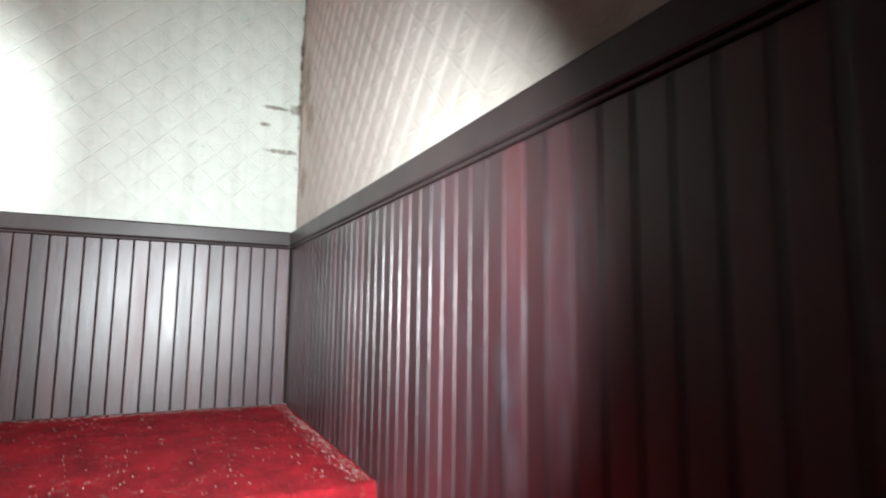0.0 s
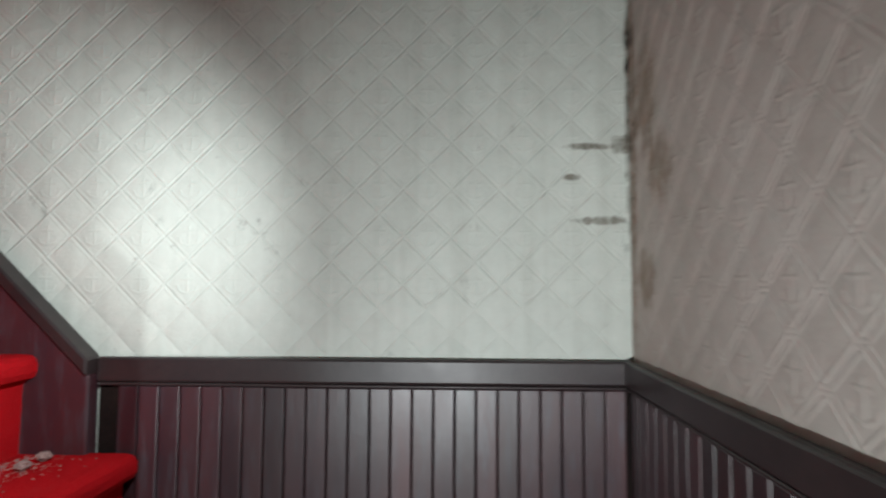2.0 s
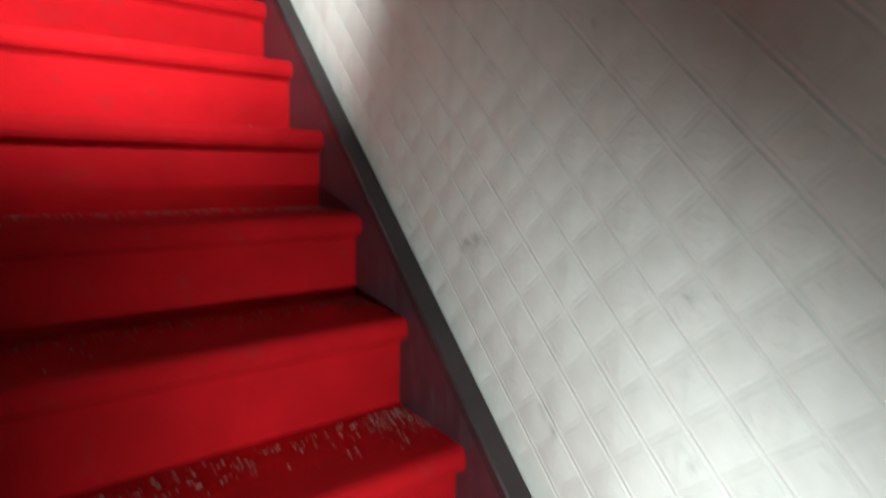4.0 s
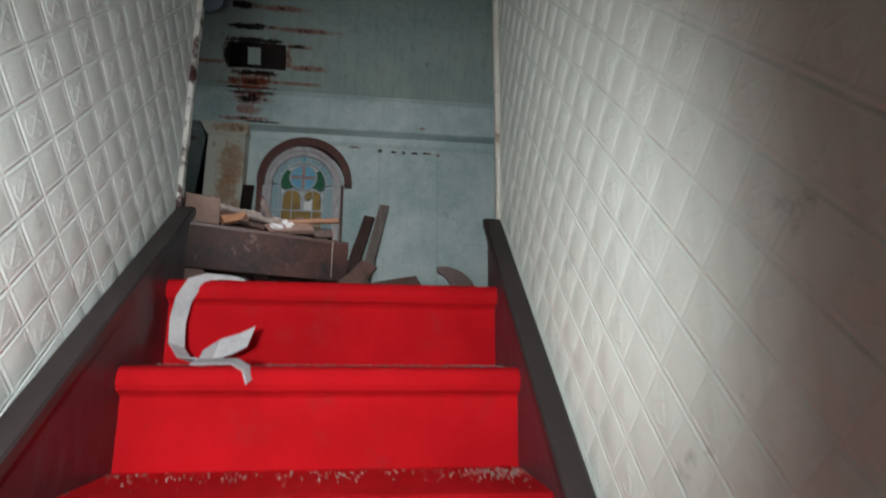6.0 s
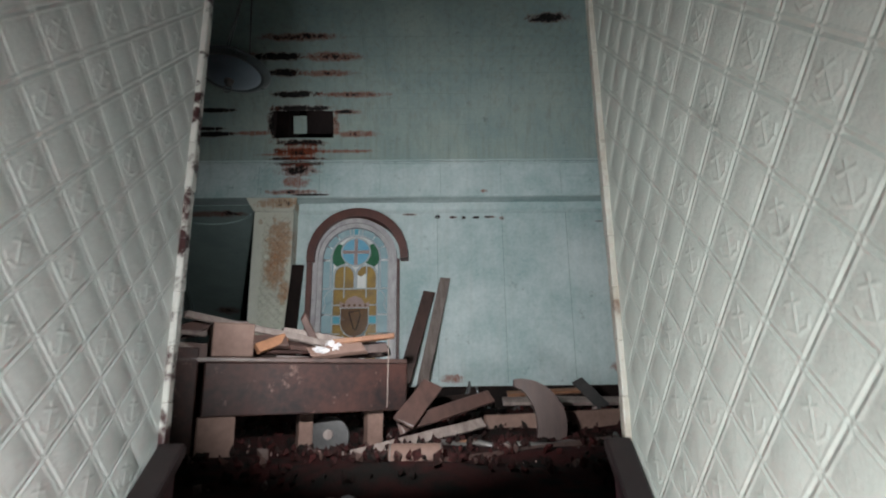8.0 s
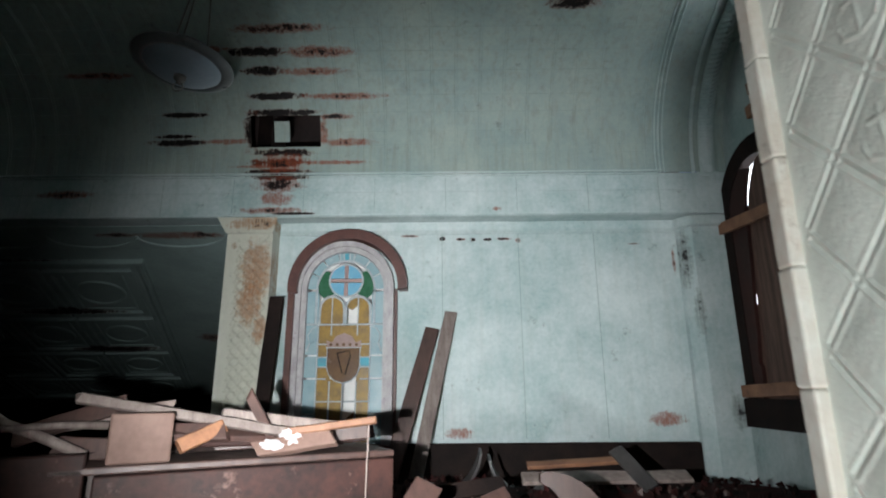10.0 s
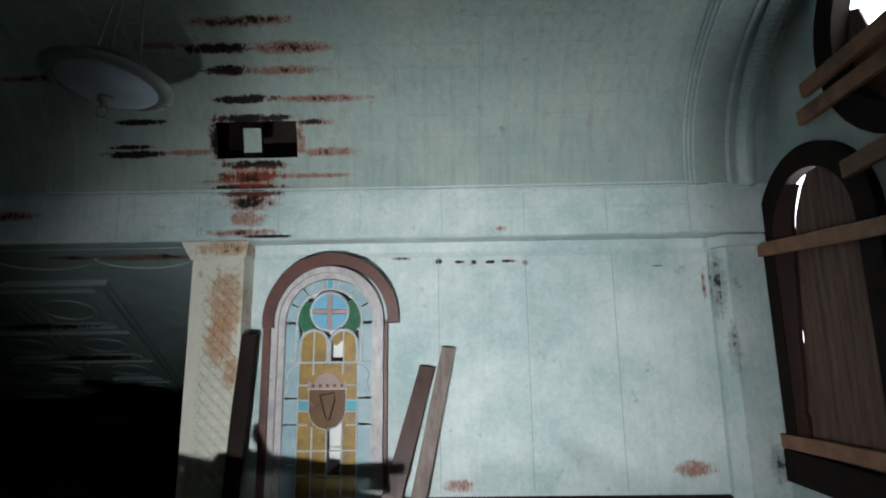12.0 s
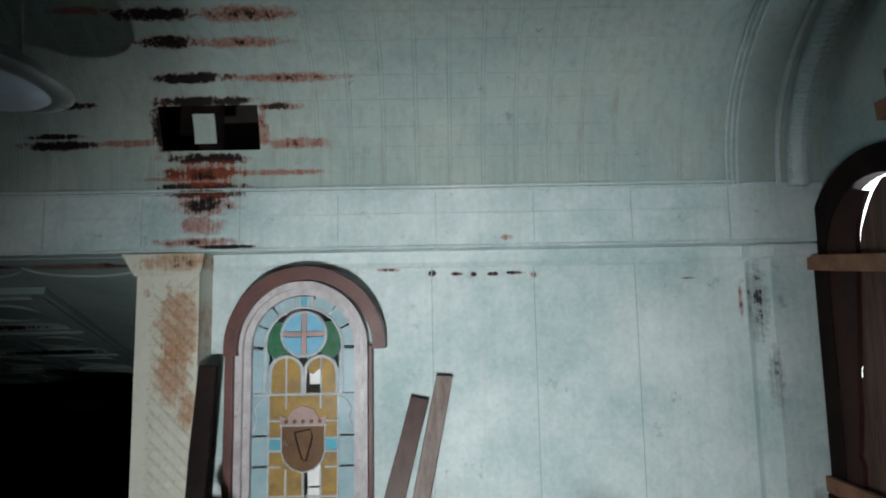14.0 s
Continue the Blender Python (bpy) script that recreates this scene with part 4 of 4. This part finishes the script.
sl = slab(-5.0, 0.35, 0.0, 4.9, 0.0, 0.05)
for c in range(5):
    for r in range(4):
        u0, v0 = -0.85 - c * 0.72 - 0.70, 0.62 + r * 1.0
        for k, (inset, lift) in enumerate(((0.0, 0.035), (0.10, 0.012))):
            a0, a1, b0, b1 = u0 + inset, u0 + 0.70 - inset, v0 + inset, v0 + 0.90 - inset
            w = 0.06 if k == 0 else 0.025
            slab(a0, a1, b0, b0 + w, lift, 0.034, sl, 0.006), slab(a0, a1, b1 - w, b1, lift, 0.034, sl, 0.006)
            slab(a0, a0 + w, b0 + w, b1 - w, lift, 0.034, sl, 0.006), slab(a1 - w, a1, b0 + w, b1 - w, lift, 0.034, sl, 0.006)
        cu, cv = u0 + 0.35, v0 + 0.45
        loop = [ORI + ACR * (cu + 0.2 * math.cos(math.tau * i / 24)) + DOWN * (cv + 0.22 * math.sin(math.tau * i / 24)) + NRM * 0.004 for i in range(25)]
        tube(loop, 0.012, 6, sl)
for u0, w in ((-0.84, 0.05), (-0.76, 0.025)):
    slab(u0, u0 + w, 0.50, 4.6, 0.045, 0.044, sl, 0.008)
slab(-5.0, -0.73, 0.46, 0.53, 0.045, 0.044, sl, 0.008)
for c in range(4):
    arcs = [ORI + ACR * (-0.1 - c * 0.62 - 0.31 + 0.31 * math.cos(math.pi * i / 12)) + DOWN * (0.12 + 0.16 * math.sin(math.pi * i / 12)) + NRM * 0.003 for i in range(13)]
    tube(arcs, 0.008, 6, sl)
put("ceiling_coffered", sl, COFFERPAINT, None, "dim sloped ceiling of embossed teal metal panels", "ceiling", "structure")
# Closing walls get near-black wood: the side space's darkness is in their colour.
put("wall_far", box(LEFT, -1.0, BACK, BACK + 0.1, -0.2, 3.0), BLACKWOOD_AND_SHADE, None, "far wall of the side space, coloured near-black as if unlit", "wall", "structure")
# Unseen cover added to stop sky light above the sloped ceiling.
put("side_cover", box(LEFT, -1.0, YW + 0.17, BACK + 0.1, BAND + 0.02, BAND + 0.1), ATTIC, None, "unseen dark cover added above the side space", "ceiling", "structure")
put("wall_left", box(LEFT - 0.2, LEFT, -0.1, BACK + 0.1, -0.2, 3.2), BLACKWOOD_AND_SHADE, None, "plain wall closing the hall, coloured near-black as if unlit", "wall", "structure")
put("wall_side_right", box(-1.255, -1.15, YW + 0.17, BACK, -0.2, 3.0), BLACKWOOD_AND_SHADE, None, "wall closing the side space, coloured near-black as if unlit", "wall", "structure")

# ---------------------------------------------------------------- loose things in the hall
def board(name, p, q, wide, thick, face, mat, label, category="board", group="", ragged=0.01):
    return put(name, plank(p, q, wide, thick, bevel=0.003, ragged=ragged, face=face), mat, None, label, category, group=group)


board("leaning_board", (-0.975, 2.89, 0.0), (-0.925, 2.975, 1.155), 0.085, 0.028, (0, -1, 0), BLACKWOOD_AND_SHADE, "dark stained board leaning on the pilaster", group="leaning boards")
board("leaning_board", (-0.235, 2.80, 0.0), (0.031, 3.105, 0.97), 0.092, 0.022, (0, -1, 0.2), BROWNWOOD, "reddish brown board leaning on the teal wall", group="leaning boards")
board("leaning_board", (-0.085, 2.86, 0.0), (0.150, 3.11, 1.07), 0.078, 0.026, (0.1, -1, 0.2), GREYWOOD, "weathered pale board leaning on the teal wall", group="leaning boards")


def lathe(profile, n=40):
    b = bmesh.new()
    rings = [[b.verts.new((r * math.cos(math.tau * k / n), r * math.sin(math.tau * k / n), z)) for k in range(n)] for r, z in profile]
    for u, w in zip(rings, rings[1:]):
        for k in range(n):
            b.faces.new((u[k], u[(k + 1) % n], w[(k + 1) % n], w[k]))
    return b


# pendant lamp, hanging askew
lamp = holder("pendant_lamp", "shallow pendant lamp with pale glass bowl and wide grey rim", "lamp", (-1.06, 1.815, 2.015))
lamp.rotation_euler = (radians(-3), radians(4), 0)
lamp.scale = (0.86, 0.86, 0.86)
part("shade", lathe([(0.03, 0.12), (0.10, 0.105), (0.165, 0.075), (0.195, 0.03), (0.20, 0.012), (0.19, 0.010), (0.155, 0.065), (0.02, 0.10)]), LEATHER, lamp, "dark shallow metal shade", smooth=True)
part("bowl", lathe([(0.192, -0.010), (0.175, -0.026), (0.14, -0.043), (0.09, -0.056), (0.02, -0.062), (0.0005, -0.062), (0.0005, -0.055), (0.09, -0.048), (0.185, -0.006)]), ENAMEL, lamp, "dusty pale blue glass bowl", smooth=True)
part("rim", lathe([(0.190, -0.004), (0.192, -0.012), (0.215, -0.014), (0.240, -0.006), (0.252, 0.004), (0.252, 0.010), (0.238, 0.002), (0.212, -0.006)]), RIMGLASS, lamp, "dusty grey glass rim", smooth=True)
part("finial", lathe([(0.0005, -0.115), (0.012, -0.11), (0.018, -0.095), (0.03, -0.085), (0.032, -0.066), (0.0005, -0.062)], 16), METAL, lamp, smooth=True)
part("ring", tube([(0.026 * math.cos(math.tau * i / 18), 0, -0.128 + 0.026 * math.sin(math.tau * i / 18)) for i in range(19)], 0.0045, 6), METAL, lamp)
for k in range(3):
    a = math.tau * k / 3 + 0.4
    part("chain", tube([(0.10 * math.cos(a), 0.10 * math.sin(a), 0.10), (0.05 * math.cos(a), 0.05 * math.sin(a), 0.50), (0, 0, 1.035)], 0.005, 6), METAL, lamp)

# overturned pew with rubbish on it
PA_, PB_ = Vector((-0.80, 1.06, 0)), Vector((-0.05, 1.46, 0))
PD = (PB_ - PA_).normalized()
PN = Vector((PD.y, -PD.x, 0))
pew = holder("broken_pew", "overturned dark wooden pew frame on short legs, scuffed", "pew", tuple(PA_))


def along(u, v, z):
    """Place on the pew: u along its front, v behind it."""
    return PD * u - PN * v + Vector((0, 0, z))


def pew_block(u0, u1, v0, v1, z0, z1, bevel=0.005):
    b = box(u0, u1, v0, v1, z0, z1, bevel)
    for v in b.verts:
        v.co = along(*v.co)
    return b


part("front_rail", pew_block(0.05, 0.85, 0.0, 0.05, 0.195, 0.385), SCUFFED, pew, "scuffed brown-black front rail")
part("top_board", pew_block(-0.05, 0.86, 0.02, 0.34, 0.387, 0.407), BROWNWOOD, pew, "split brown top board")
part("back_rail", pew_block(0.0, 0.85, 0.30, 0.34, 0.22, 0.384), BROWNWOOD, pew)
for u, v, w in ((0.04, 0.004, 0.13), (0.44, 0.16, 0.06), (0.70, 0.06, 0.07), (0.04, 0.26, 0.08)):
    part("leg", pew_block(u, u + w, v, v + 0.05, 0.0, 0.194 if v < 0.05 else 0.386), CARDBOARD, pew)
part("end_block", pew_block(0.07, 0.22, 0.03, 0.16, 0.408, 0.535, 0.006), CARDBOARD, pew, "brown wooden end block")
part("end_panel", pew_block(-0.22, 0.03, 0.02, 0.06, 0.0, 0.44, 0.006), SCUFFED, pew, "dark end panel")

T = PA_


def over(u, v, z):
    return tuple(T + along(u, v, z))


board("lath", over(-0.02, 0.16, 0.575), over(0.60, 0.10, 0.455), 0.028, 0.022, (0, -1, 0.4), GREYWOOD, "pale splintered lath lying on the broken pew", group="rubbish on the pew", ragged=0.02)
board("lath", over(0.20, 0.12, 0.475), over(0.74, 0.18, 0.435), 0.05, 0.02, (0, -0.5, 1), BROWNWOOD, "brown slat lying on the broken pew", group="rubbish on the pew", ragged=0.02)
board("lath", over(0.52, 0.05, 0.470), over(0.78, -0.02, 0.500), 0.022, 0.024, (0, -1, 0.2), ORANGEWOOD, "fresh orange stick lying on the broken pew", group="rubbish on the pew")
board("lath", over(0.24, 0.08, 0.44), over(0.36, 0.12, 0.49), 0.04, 0.03, (0, -1, 0), ORANGEWOOD, "broken orange block on the broken pew", group="rubbish on the pew", ragged=0.02)
board("lath", over(0.44, 0.05, 0.425), over(0.66, 0.02, 0.45), 0.045, 0.03, (0, -1, 0.5), CARDBOARD, "torn brown batten on the broken pew", group="rubbish on the pew", ragged=0.03)
board("lath", over(0.30, 0.25, 0.418), over(0.83, 0.22, 0.43), 0.06, 0.014, (0, 0, 1), BROWNWOOD, "dark slat lying flat on the broken pew", group="rubbish on the pew", ragged=0.02)
board("lath", over(0.50, 0.13, 0.45), over(0.42, 0.10, 0.58), 0.03, 0.014, (0, -1, 0), BROWNWOOD, "splinter standing up from the broken pew", group="rubbish on the pew", ragged=0.03)
board("lath", over(0.10, 0.22, 0.56), over(-0.16, 0.25, 0.47), 0.05, 0.018, (0, -1, 0.3), BROWNWOOD, "dark broken slat on the broken pew", group="rubbish on the pew", ragged=0.02)
board("carved_batten", over(-0.06, 0.26, 0.50), over(0.22, 0.24, 0.545), 0.035, 0.03, (0, -1, 0.3), GREYWOOD, "pale turned batten on the rubbish pile", "batten", "rubbish on the pew", 0.02)


def crumple(at, size, seed, mat, name, label, category):
    b = bmesh.new()
    bmesh.ops.create_icosphere(b, subdivisions=4, radius=1)
    for v in b.verts:
        k = 0.55 * noise.noise(v.co * 1.6 + Vector((seed, 0, 0))) + 0.38 * abs(noise.noise(v.co * 4.0 + Vector((0, seed, 0))))
        v.co = Vector((v.co.x * size[0], v.co.y * size[1], v.co.z * size[2])) * (1 + k)
    lowest = min(v.co.z for v in b.verts)
    b.transform(Matrix.Translation(Vector(at) - Vector((0, 0, lowest))))
    return put(name, b, mat, None, label, category)


crumple(over(0.54, 0.05, 0.415), (0.036, 0.024, 0.026), 3.1, CLOTH, "cloth", "crumpled white cloth rag on the broken pew", "rag")
crumple(over(0.48, 0.04, 0.415), (0.030, 0.02, 0.014), 7.7, CLOTH, "cloth", "torn white paper scrap on the broken pew", "rag")

# bent pipe at the pew's end
put("bent_pipe", tube([over(-0.23, 0.20, 0.56), over(-0.205, 0.18, 0.535), over(-0.17, 0.16, 0.51), over(-0.10, 0.13, 0.485), over(0.02, 0.10, 0.43)], 0.013, 10), GREYWOOD, None, "pale bent pipe on the broken pew", "pipe", smooth=True)
put("bent_pipe", tube([over(-0.17, 0.12, 0.50), over(-0.05, 0.14, 0.505), over(0.06, 0.17, 0.50)], [0.009, 0.009, 0.012], 10), GREYWOOD, None, "thin pale rod with a knob end", "pipe", smooth=True)

# disc, cylinder, bulb
wheel = holder("metal_disc", "blackened metal disc standing under the pew", "disc", (-0.38, 1.50, 0.0))
part("disc", tube([(0, -0.012, 0.085), (0, 0.012, 0.085)], 0.085, 28), LEATHER, wheel)
part("hub", tube([(0, -0.03, 0.10), (0, -0.013, 0.10)], 0.02, 14), GREYWOOD, wheel, "pale dented hub")
can = holder("metal_can", "tan metal cylinder lying on the floor", "can", (0.0, 1.10, 0.05))
b = tube([(-0.095, 0, 0), (-0.093, 0, 0), (0.093, 0, 0.0), (0.095, 0, 0)], [0.044, 0.048, 0.048, 0.044], 24)
part("body", b, CARDBOARD, can)
for x in (-0.088, 0.088):
    part("hoop", tube([(x, 0.0485 * math.cos(math.tau * i / 24), 0.0485 * math.sin(math.tau * i / 24)) for i in range(25)], 0.0025, 5), METAL, can)
bulb = holder("light_tube", "white glass bulb on a pale stem on the floor", "bulb", (-0.15, 0.47, 0.024))
part("bulb", tube([(0.03, -0.03, 0.0), (0.026, -0.024, 0), (0.012, -0.006, 0), (0, 0.012, 0), (-0.008, 0.022, 0)], [0.008, 0.018, 0.024, 0.018, 0.012], 14), CLOTH, bulb, smooth=True)
part("stem", tube([(-0.008, 0.022, 0), (-0.05, 0.08, -0.006)], 0.010, 10), GREYWOOD, bulb, smooth=True)

# boards and boxes strewn over the floor
F = "boards strewn on the hall floor"
board("floor_board", (-0.30, 1.22, 0.03), (0.28, 1.60, 0.13), 0.045, 0.02, (0, -1, 0.5), GREYWOOD, "splintered pale board sloping over the rubble", group=F, ragged=0.03)
board("floor_board", (-0.08, 1.40, 0.13), (0.32, 1.66, 0.24), 0.06, 0.018, (0, -1, 0.3), BROWNWOOD, "brown board sloping over the rubble", group=F, ragged=0.03)
board("floor_board", (-0.06, 1.36, 0.15), (0.06, 1.52, 0.30), 0.09, 0.016, (0, -1, 0.2), BROWNWOOD, "short dark board standing in the rubble", group=F, ragged=0.02)
board("floor_board", (0.05, 1.9, 0.20), (0.35, 2.0, 0.23), 0.06, 0.02, (0, -1, 0.2), BLACKWOOD_AND_SHADE, "charred board resting on the rubble", group=F, ragged=0.03)
board("floor_board", (0.30, 1.75, 0.105), (0.66, 1.82, 0.11), 0.10, 0.025, (0, -1, 0.05), CARDBOARD, "tan plank edge lying in the rubble", group=F)
board("floor_board", (0.72, 1.90, 0.10), (1.08, 1.95, 0.11), 0.12, 0.025, (0, -1, 0.05), CARDBOARD, "tan plank edge lying in the rubble", group=F)
board("floor_board", (0.50, 2.45, 0.235), (0.95, 2.50, 0.25), 0.05, 0.02, (0, -0.4, 1), ORANGEWOOD, "orange board lying across dark rubble", group=F)
board("floor_board", (0.45, 2.30, 0.20), (1.25, 2.40, 0.19), 0.09, 0.02, (0, -0.4, 1), GREYWOOD, "pale grey board lying across dark rubble", group=F, ragged=0.02)
board("floor_board", (1.02, 2.25, 0.16), (0.92, 2.42, 0.31), 0.07, 0.015, (0, -1, 0.2), LEATHER, "dark board end sticking up from rubble", group=F)
board("floor_board", (0.14, 1.42, 0.055), (0.24, 1.46, 0.06), 0.03, 0.025, (0, -1, 0.3), ORANGEWOOD, "orange offcut on the rubble", group=F, ragged=0.02)

board("floor_board", (-0.10, 0.95, 0.03), (0.81, 1.40, 0.075), 0.035, 0.016, (0, -0.5, 1), BROWNWOOD, "thin reddish lath lying near the stair head", group=F, ragged=0.02)
board("turned_baluster", over(0.36, 0.19, 0.512), over(0.80, 0.16, 0.452), 0.052, 0.046, (0, -1, 0.2), GREYWOOD, "pale split baluster lying across the broken pew", "baluster", "rubbish on the pew", 0.02)
for k in range(11):
    r = random.Random(40 + k)
    u, v, z = 0.04 + 0.07 * k, r.uniform(0.14, 0.30), 0.418 + 0.012 * (k % 4)
    board("slat", over(u - 0.10, v, z + r.uniform(0, 0.03)), over(u + 0.12, v + r.uniform(-0.06, 0.05), z + r.uniform(0, 0.04)), r.uniform(0.03, 0.06), r.uniform(0.012, 0.03), (0, -1, r.uniform(0.1, 1.0)), (BROWNWOOD, BLACKWOOD_AND_SHADE, SCUFFED)[k % 3], "dark broken slat piled on the broken pew", "slat", "rubbish on the pew", 0.03)

# curved pew arm and warped dark strips
outer = [(0.455 + 0.20 * math.cos(radians(t)), 0.105 + 0.195 * math.sin(radians(t))) for t in range(98, -38, -8)]
inner = [(0.405 + 0.118 * math.cos(radians(t)), 0.095 + 0.175 * math.sin(radians(t))) for t in range(-40, 84, 8)]
arm = prism(outer + inner, -0.014, 0.014, "y", bevel=0.004)
arm.transform(Matrix.Translation((0, 1.60, 0.02)) @ Matrix.Rotation(radians(-7), 4, "X"))
put("curved_pew_arm", arm, BROWNWOOD, None, "dark crescent-shaped wooden pew arm standing on the floor", "pew arm")
for k, (x, y, z, r, s) in enumerate(((0.16, 2.45, 0.34, 0.24, 1), (0.42, 2.50, 0.30, 0.20, -1), (0.50, 2.35, 0.30, 0.13, 1))):
    pts = [(x + s * r * (math.cos(radians(a)) - 0.5), y, z - 0.21 + r * 0.95 - r * math.sin(radians(a))) for a in range(8, 88, 8)]
    low = min(p[2] for p in pts)
    put("warped_strip", band([(p[0], p[1], p[2] - low + 0.10) for p in pts], 0.07, 0.012, (0, 1, 0.35)), LEATHER, None, "black warped board curling up from the rubble", "warped board", group="warped black boards")
hoop = [(0.45 + 0.42 * math.cos(radians(a)), 1.62 + 0.32 * math.sin(radians(a)), 0.065 + 0.008 * math.sin(a)) for a in range(180, 361, 10)]
put("metal_hoop", tube(hoop, 0.012, 8), METAL, None, "dull metal hoop half buried in rubble", "hoop", smooth=True)
put("cord", tube([over(0.76, -0.012, 0.49), over(0.755, -0.016, 0.35), over(0.752, -0.018, 0.21)], 0.0025, 5), GREYWOOD, None, "thin cord hanging from the orange stick", "cord")


# rubble bed: low heap of lumps
def lumps(name, count, area, size, mat, label, seed, height=None):
    r = random.Random(seed)
    b = bmesh.new()
    verts, faces = [], []
    for _ in range(count):
        x, y = r.uniform(area[0], area[1]), r.uniform(area[2], area[3])
        s = r.uniform(*size)
        z = height(x, y) if height else 0.0
        c = Vector((x, y, z + s * 0.25))
        m = Euler((r.uniform(0, 6), r.uniform(0, 6), r.uniform(0, 6))).to_matrix()
        k = len(verts)
        for p in ((1, 0, 0), (-1, 0, 0), (0, 0.8, 0), (0, -0.8, 0), (0, 0, 0.5), (0, 0, -0.5)):
            verts.append(c + m @ (Vector(p) * s * r.uniform(0.6, 1.2)))
        faces += [tuple(k + i for i in f) for f in ((0, 2, 4), (2, 1, 4), (1, 3, 4), (3, 0, 4), (2, 0, 5), (1, 2, 5), (3, 1, 5), (0, 3, 5))]
    me = bpy.data.meshes.new(name)
    me.from_pydata(verts, [], faces)
    b.from_mesh(me)
    bpy.data.meshes.remove(me)
    return put(name, b, mat, None, label, "debris", "stuff")


def heap(x, y):
    return max(0.0, 0.06 + 0.05 * noise.noise(Vector((x * 2, y * 2, 0))) + 0.10 * max(0, 1 - abs(y - 2.3) / 0.8)) * max(0, 1 - max(0, 0.85 - y) * 4)


bm = bmesh.new()
gx, gy = 60, 50
hv = [[bm.verts.new((-1.2 + 3.0 * i / gx, 0.55 + 2.52 * j / gy, heap(-1.2 + 3.0 * i / gx, 0.55 + 2.52 * j / gy) - 0.012)) for j in range(gy + 1)] for i in range(gx + 1)]
for i in range(gx):
    for j in range(gy):
        bm.faces.new((hv[i][j], hv[i + 1][j], hv[i + 1][j + 1], hv[i][j + 1]))
put("rubble_heap", bm, FLOORDIRT, None, "low heap of near-black rubble and dirt", "rubble", "stuff", smooth=True)
lumps("rubble", 1500, (-1.1, 1.7, 0.7, 2.9), (0.008, 0.03), FLOORDIRT, "black rubble strewn over the floor", 5, heap)
lumps("wood_chips", 160, (-0.9, 1.5, 0.7, 2.8), (0.008, 0.028), BROWNWOOD, "brown wood chips among the rubble", 6, heap)
lumps("plaster_crumbs", 45, (-0.8, 1.4, 0.9, 2.6), (0.003, 0.010), GRIT, "pale plaster crumbs on the floor", 7, heap)

# torn cloth strip over the top steps
strip = holder("cloth_strip", "torn white cloth strip hanging over the top steps", "cloth")
part("strip", band([(-0.23, 0.05, 0.006), (-0.29, 0.015, 0.008), (-0.325, -0.004, -0.008), (-0.345, -0.012, -0.05), (-0.352, -0.016, -0.10), (-0.345, -0.030, -0.155), (-0.315, -0.055, -0.186), (-0.27, -0.085, -0.188)], 0.036, 0.003, (0.75, 0.45, -0.3)), CLOTH, strip)
part("strip", band([(-0.28, -0.08, -0.188), (-0.24, -0.10, -0.165), (-0.20, -0.09, -0.150), (-0.175, -0.08, -0.135)], 0.05, 0.003, (0.2, 0.4, 0.9)), CLOTH, strip)
part("strip", band([(-0.275, -0.13, -0.190), (-0.22, -0.16, -0.188), (-0.18, -0.19, -0.188), (-0.155, -0.205, -0.20), (-0.145, -0.212, -0.225)], 0.03, 0.003, (0.2, 0.9, 0.3)), CLOTH, strip)

# grit on the landing and in the corners of the treads
r = random.Random(2)
verts, faces = [], []
for _ in range(5200):
    if r.random() < 0.22:
        x, y, z = r.uniform(X1 + 0.02, XW - 0.05), r.uniform(YB + 0.02, YN), LAND
        edge = r.random()
        if edge < 0.35:
            x = XW - 0.025 - abs(r.gauss(0, 0.02))
        elif edge < 0.7:
            y = YB + 0.02 + abs(r.gauss(0, 0.02))
    else:
        j = r.randint(1, STEPS - 1)
        x = r.uniform(-0.39, 0.39) if r.random() < 0.6 else 0.385 - abs(r.gauss(0, 0.06))
        y, z = max(-j * RUN + RUN + 0.008 - abs(r.gauss(0, 0.05)), -j * RUN + 0.03), -j * RISE
    q, turn = r.uniform(0.0006, 0.0026), r.uniform(0, 6.28)
    k = len(verts)
    for c in range(3):
        verts.append((x + q * 1.4 * math.cos(turn + 2.09 * c), y + q * math.sin(turn + 2.09 * c), z))
    verts.append((x, y, z + q * 1.3))
    faces += [(k, k + 1, k + 3), (k + 1, k + 2, k + 3), (k + 2, k, k + 3), (k, k + 2, k + 1)]
me = bpy.data.meshes.new("grit")
me.from_pydata(verts, [], faces)
grit = bmesh.new()
grit.from_mesh(me)
bpy.data.meshes.remove(me)
put("grit", grit, GRIT, None, "pale plaster grit scattered on the red carpet", "debris", "stuff")
for k, (x, y, j) in enumerate(((0.36, 0.14, 9), (0.33, 0.16, 9), (0.35, 0.15, 8), (0.30, 0.15, 8))):
    crumple((x, -j * RUN + y, -j * RISE), (0.012, 0.010, 0.007), k * 2.3, GRIT, "plaster_crumb", "pale plaster crumb on a red carpeted step", "crumb")
